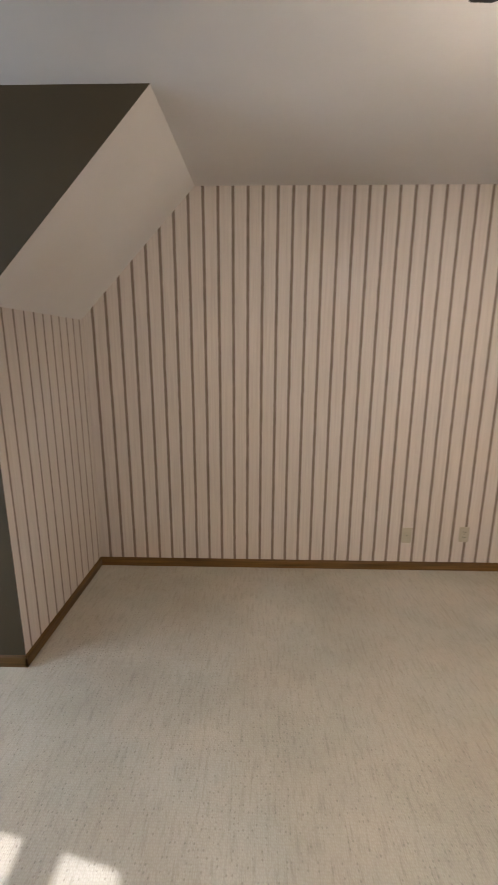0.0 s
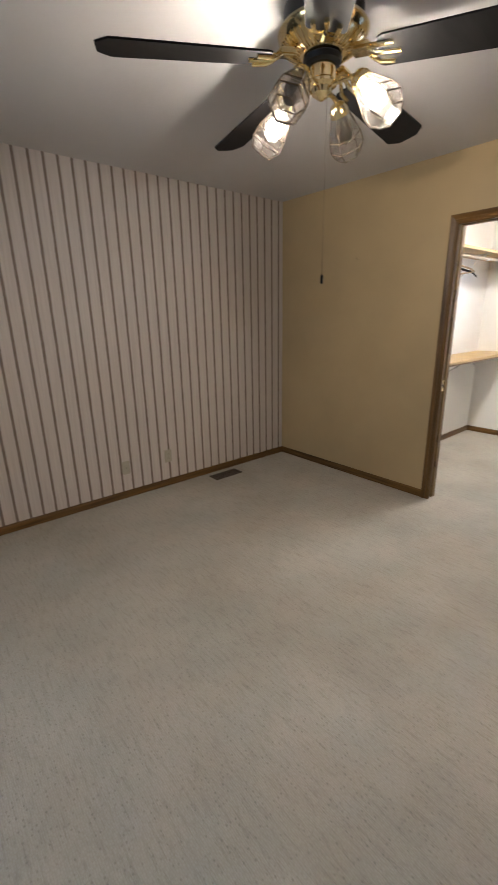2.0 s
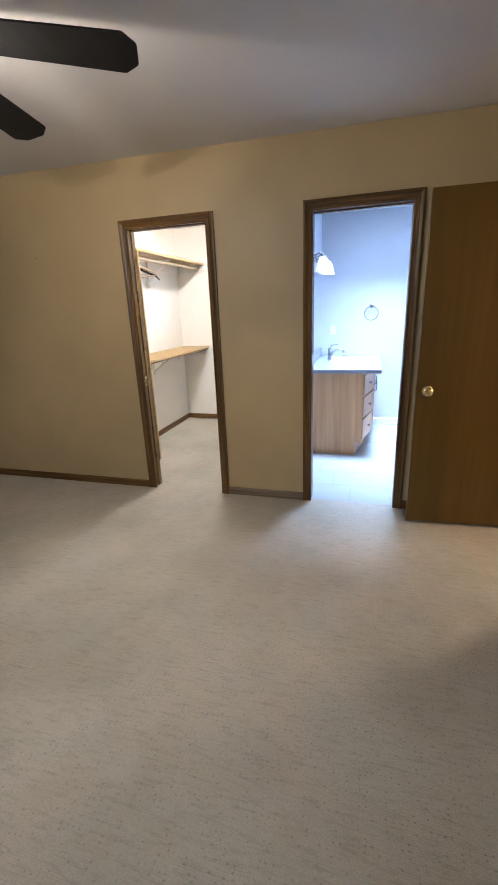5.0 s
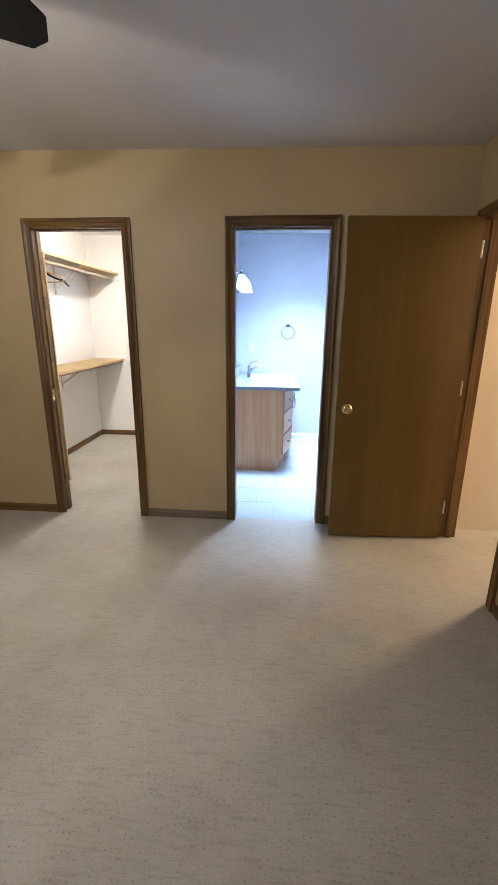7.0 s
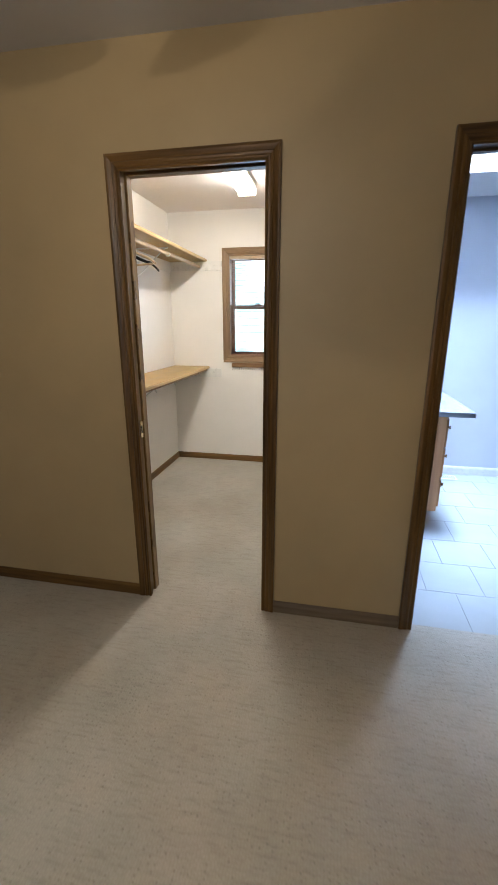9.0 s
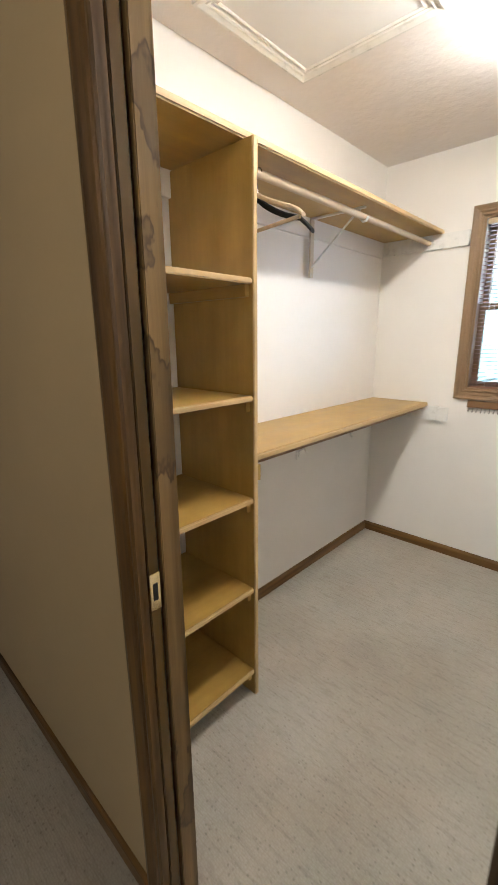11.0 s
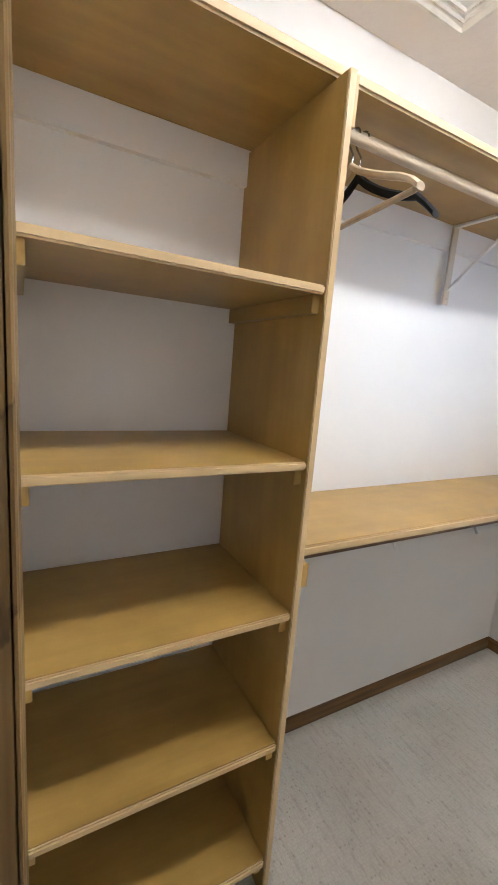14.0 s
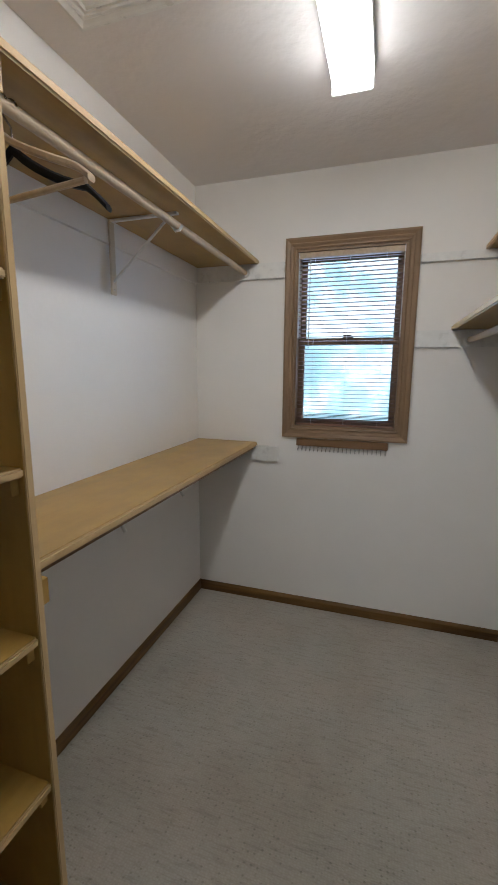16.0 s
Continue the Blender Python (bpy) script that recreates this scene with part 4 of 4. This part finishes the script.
# ---- bath ----
CX0, CZ = 4.225, 0.862
vn = thing("vanity_cabinet", "oak vanity cabinet with drawers in its angled front", "cabinet", (4.85, -0.05, 0))
body = [(4.25, YB - 0.002), (4.25, -0.300), (4.268, -0.300), (4.68, -0.392), (XF - 0.01, -0.392), (XF - 0.01, YB - 0.002)]
kick = [(4.25, YB - 0.002), (4.25, -0.240), (4.68, -0.325), (XF - 0.01, -0.325), (XF - 0.01, YB - 0.002)]
part("body", prism(bmesh.new(), [(x, y, 0.13) for x, y in body], (0, 0, CZ - 0.034 - 0.13)), M_VANITY, vn)
part("toe_kick", prism(bmesh.new(), [(x, y, 0.0) for x, y in kick], (0, 0, 0.1295)), M_VANITY, vn, "recessed toe kick")
part("shoe_strip", B(4.238, 4.2495, -0.240, YB - 0.002, 0.0, 0.018, bevel=0.002), M_VANITY, vn)
A0, A1 = Vector((4.268, -0.300, 0)), Vector((4.68, -0.392, 0))
along, out = (A1 - A0).normalized(), Vector(((A1 - A0).y, -(A1 - A0).x, 0)).normalized()
for z0, z1 in ((0.16, 0.36), (0.385, 0.585), (0.61, 0.80)):
    p = [A0 + along * 0.008, A1 - along * 0.006]
    bm = prism(bmesh.new(), [(*p[0].xy, z0), (*p[1].xy, z0), (*p[1].xy, z1), (*p[0].xy, z1)], out * 0.018)
    d = part("drawer", bm, M_VANITY, vn, "oak drawer front")
    c = (A0 + A1) / 2 + Vector((0, 0, (z0 + z1) / 2))
    part("drawer_knob", tube(bmesh.new(), c + out * 0.018, c + out * 0.042, 0.006, 0.014, n=12), M_CHROME, d, "nickel knob", True)
for x0, x1 in ((4.70, 5.06), (5.08, 5.44)):
    d = part("door", B(x0, x1, -0.412, -0.3925, 0.16, 0.80, bevel=0.003), M_VANITY, vn, "oak cabinet door")
    part("door_panel", B(x0 + 0.06, x1 - 0.06, -0.416, -0.4125, 0.22, 0.74, bevel=0.001), M_VANITY, d)
    part("handle", path_tube(bmesh.new(), [(x0 + 0.04, -0.412, 0.56), (x0 + 0.04, -0.44, 0.58), (x0 + 0.04, -0.44, 0.66), (x0 + 0.04, -0.412, 0.68)], 0.005, 8), M_CHROME, d, "nickel handle", True)
ct = thing("worktop", "pale grey-blue vanity counter with raised backsplash", "countertop", (4.85, -0.1, CZ))
top = [(CX0, YB - 0.002), (CX0, -0.460), (CX0 + 0.008, -0.468), (XF - 0.002, -0.468), (XF - 0.002, YB - 0.002)]
part("slab", prism(bmesh.new(), [(x, y, CZ - 0.032) for x, y in top], (0, 0, 0.032)), M_COUNTER, ct)
part("backsplash", B(CX0, XF - 0.003, YB - 0.022, YB - 0.002, CZ, CZ + 0.095, bevel=0.003), M_COUNTER, ct)
sk = thing("sink", "white porcelain drop-in basin", "sink", (4.92, -0.14, CZ))
bm = bmesh.new()


def oval(rx, ry, z, n=36, p=3.2):
    o = []
    for i in range(n):
        a = 2 * math.pi * i / n
        c, s_ = math.cos(a), math.sin(a)
        o.append((4.92 + rx * math.copysign(abs(c) ** (2 / p), c), -0.15 + ry * math.copysign(abs(s_) ** (2 / p), s_), z))
    return o


rings = [oval(0.262, 0.222, CZ), oval(0.262, 0.222, CZ + 0.008), oval(0.252, 0.212, CZ + 0.016), oval(0.212, 0.162, CZ + 0.014), oval(0.202, 0.152, CZ + 0.004), oval(0.185, 0.135, CZ + 0.0025)]
vs = [[bm.verts.new(p) for p in r] for r in rings]
for a, b in zip(vs, vs[1:]):
    for i in range(36):
        bm.faces.new((a[i], a[(i + 1) % 36], b[(i + 1) % 36], b[i]))
bm.faces.new(vs[-1])
part("basin", bm, M_PORCELAIN, sk, "", True)
fc = thing("faucet", "brushed nickel single-lever faucet", "faucet", (4.92, 0.085, CZ + 0.016))
part("base", B(4.845, 4.995, 0.058, 0.102, CZ + 0.0155, CZ + 0.026, bevel=0.004), M_CHROME, fc)
part("stem", lathe([(0.024, CZ + 0.026), (0.021, CZ + 0.07), (0.019, CZ + 0.115), (0.022, CZ + 0.13), (0.016, CZ + 0.142)], (4.92, 0.08, 0), 18), M_CHROME, fc, "", True)
part("spout", path_tube(bmesh.new(), [(4.92, 0.075, CZ + 0.075), (4.92, 0.03, CZ + 0.115), (4.92, -0.025, CZ + 0.125), (4.92, -0.065, CZ + 0.108), (4.92, -0.075, CZ + 0.092)], 0.0115, 12), M_CHROME, fc, "", True)
part("lever", path_tube(bmesh.new(), [(4.92, 0.08, CZ + 0.14), (4.92, 0.06, CZ + 0.17), (4.92, -0.015, CZ + 0.185)], 0.0075, 10), M_CHROME, fc, "", True)
mr = thing("vanity_mirror", "frameless wall mirror above the vanity", "mirror", (4.8, YB, 1.4))
part("mirror_glass", B(4.26, XF - 0.06, YB - 0.006, YB - 0.001, CZ + 0.10, 1.80, bevel=0.001), M_MIRROR, mr)
sc_ = thing("vanity_light", "nickel bar light with white bell shades", "wall light", (4.9, YB, 1.92))
part("bar", B(4.44, 5.24, YB - 0.028, YB - 0.001, 1.895, 1.955, bevel=0.008), M_CHROME, sc_)
for x in (4.54, 4.74, 4.94, 5.14):
    a = part("arm", path_tube(bmesh.new(), [(x, YB - 0.025, 1.925), (x, YB - 0.085, 1.945), (x, YB - 0.12, 1.925)], 0.007, 8), M_CHROME, sc_, "nickel arm", True)
    part("finial", lathe([(0.008, 1.945), (0.013, 1.935), (0.018, 1.915), (0.022, 1.905)], (x, YB - 0.12, 0), 14), M_CHROME, a, "nickel cap", True)
    bell = [(0.022, 1.912), (0.034, 1.895), (0.046, 1.865), (0.053, 1.825), (0.064, 1.785), (0.060, 1.785), (0.049, 1.827), (0.042, 1.863), (0.030, 1.89), (0.018, 1.905)]
    part("bell_shade", lathe(bell, (x, YB - 0.12, 0), 22), M_BELL, a, "white glass bell shade", True)
tr = thing("towel_ring", "brushed nickel towel ring on the wall", "towel ring", (XF, -0.345, 1.44))
part("mount", lathe([(0.024, 0.0), (0.025, 0.006), (0.013, 0.012), (0.011, 0.045), (0.016, 0.05), (0.012, 0.058)], (XF, -0.345, 1.431), 16, Matrix.Rotation(radians(-90), 4, "Y")), M_CHROME, tr, "", True)
ring = [(XF - 0.045, -0.345 + 0.078 * math.sin(2 * math.pi * i / 28), 1.350 + 0.078 * math.cos(2 * math.pi * i / 28)) for i in range(29)]
part("ring", path_tube(bmesh.new(), ring, 0.0045, 8), M_CHROME, tr, "", True)
sw = outlet((XF, 0.098, 1.166), "white switch plate on the bath wall", True, "x", M_WHITE)
part("rocker", B(XF - 0.010, XF - 0.0055, 0.083, 0.113, 1.136, 1.196, bevel=0.002), M_WHITE, sw)
fr = thing("bath_register", "small white floor register in the tiles", "floor vent", (5.36, -0.62, 0))
part("frame", B(5.30, 5.42, -0.74, -0.50, 0.0, 0.006, bevel=0.002), M_WHITE, fr)
for i in range(12):
    part("louvre", B(5.315, 5.405, -0.725 + i * 0.0185, -0.718 + i * 0.0185, 0.006, 0.0078), M_CHROME, fr)
bc = thing("window_3", "skylight at the head of a deep white shaft", "skylight", ((sx0 + sx1) / 2, (sy0 + sy1) / 2, HK), kind="structure")
for x0, x1, y0, y1 in ((sx0 - 0.03, sx0, sy0, sy1), (sx1, sx1 + 0.03, sy0, sy1), (sx0 - 0.03, sx1 + 0.03, sy0 - 0.03, sy0), (sx0 - 0.03, sx1 + 0.03, sy1, sy1 + 0.03)):
    part("shaft_side", B(x0, x1, y0, y1, HK + 0.1005, sz), M_SHAFT, bc, "white painted shaft side")
for x0, x1, y0, y1 in ((sx0 - 0.03, sx0 + 0.03, sy0, sy1), (sx1 - 0.03, sx1 + 0.03, sy0, sy1), (sx0 - 0.03, sx1 + 0.03, sy0 - 0.03, sy0), (sx0 - 0.03, sx1 + 0.03, sy1, sy1 + 0.03)):
    part("window_frame", B(x0, x1, y0, y1, sz + 0.0005, sz + 0.05), M_WHITE, bc)
part("pane", B(sx0 + 0.03, sx1 - 0.03, sy0, sy1, sz + 0.02, sz + 0.026), M_GLASS, bc).visible_shadow = False

# ---- outdoors beyond the closet window ----
structure("ground", B(XF + 1.5, 400, -300, 300, -6.2, -6.0), paint("lawn", (0.10, 0.15, 0.05), 0.9, 0.5, 3, 0.05, 0.3), "lawn below the house", category="ground")
# self-glowing sheet; the glare on sky and foliage is painted into its emission
m, nt, b = mat("overlit_distance")
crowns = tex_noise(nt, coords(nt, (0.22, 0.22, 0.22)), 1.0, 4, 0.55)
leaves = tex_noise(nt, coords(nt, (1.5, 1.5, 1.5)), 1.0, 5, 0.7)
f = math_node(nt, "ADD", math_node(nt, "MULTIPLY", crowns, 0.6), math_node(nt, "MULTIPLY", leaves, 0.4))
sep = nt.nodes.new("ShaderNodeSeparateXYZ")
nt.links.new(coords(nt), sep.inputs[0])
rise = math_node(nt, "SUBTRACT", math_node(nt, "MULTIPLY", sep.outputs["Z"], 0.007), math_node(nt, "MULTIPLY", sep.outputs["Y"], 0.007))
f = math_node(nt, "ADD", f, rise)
overlit = ramp(nt, f, [(0.38, (0.16, 0.42, 0.46)), (0.47, (0.42, 0.80, 0.90)), (0.53, (0.80, 1.0, 1.0)), (0.58, (1.0, 1.0, 1.0))])
nt.links.new(overlit, b.inputs["Emission Color"])
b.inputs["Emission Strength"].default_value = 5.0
structure("backdrop", B(55, 55.2, -60, 60, -9, 45), m, "glowing backdrop painted with glaring sky and washed-out foliage", category="backdrop")

# ---- bath floor tiles ----
floor_b = bpy.data.objects["floor_bath"]
tile = None
for i, x in enumerate(np.arange(XC - 0.055, XF - 0.02, 0.305)):
    x1 = min(x + 0.302, XF)
    for j in range(-8, 3):
        y0 = -0.25 + 0.305 * j + (0.1525 if i % 2 else 0.0)
        y1 = min(y0 + 0.302, YB)
        y0 = max(y0, -2.3)
        if y1 - y0 < 0.02:
            continue
        o = part("tile", B(x, x1, y0, y1, -0.004, 0.0), M_TILE, floor_b)
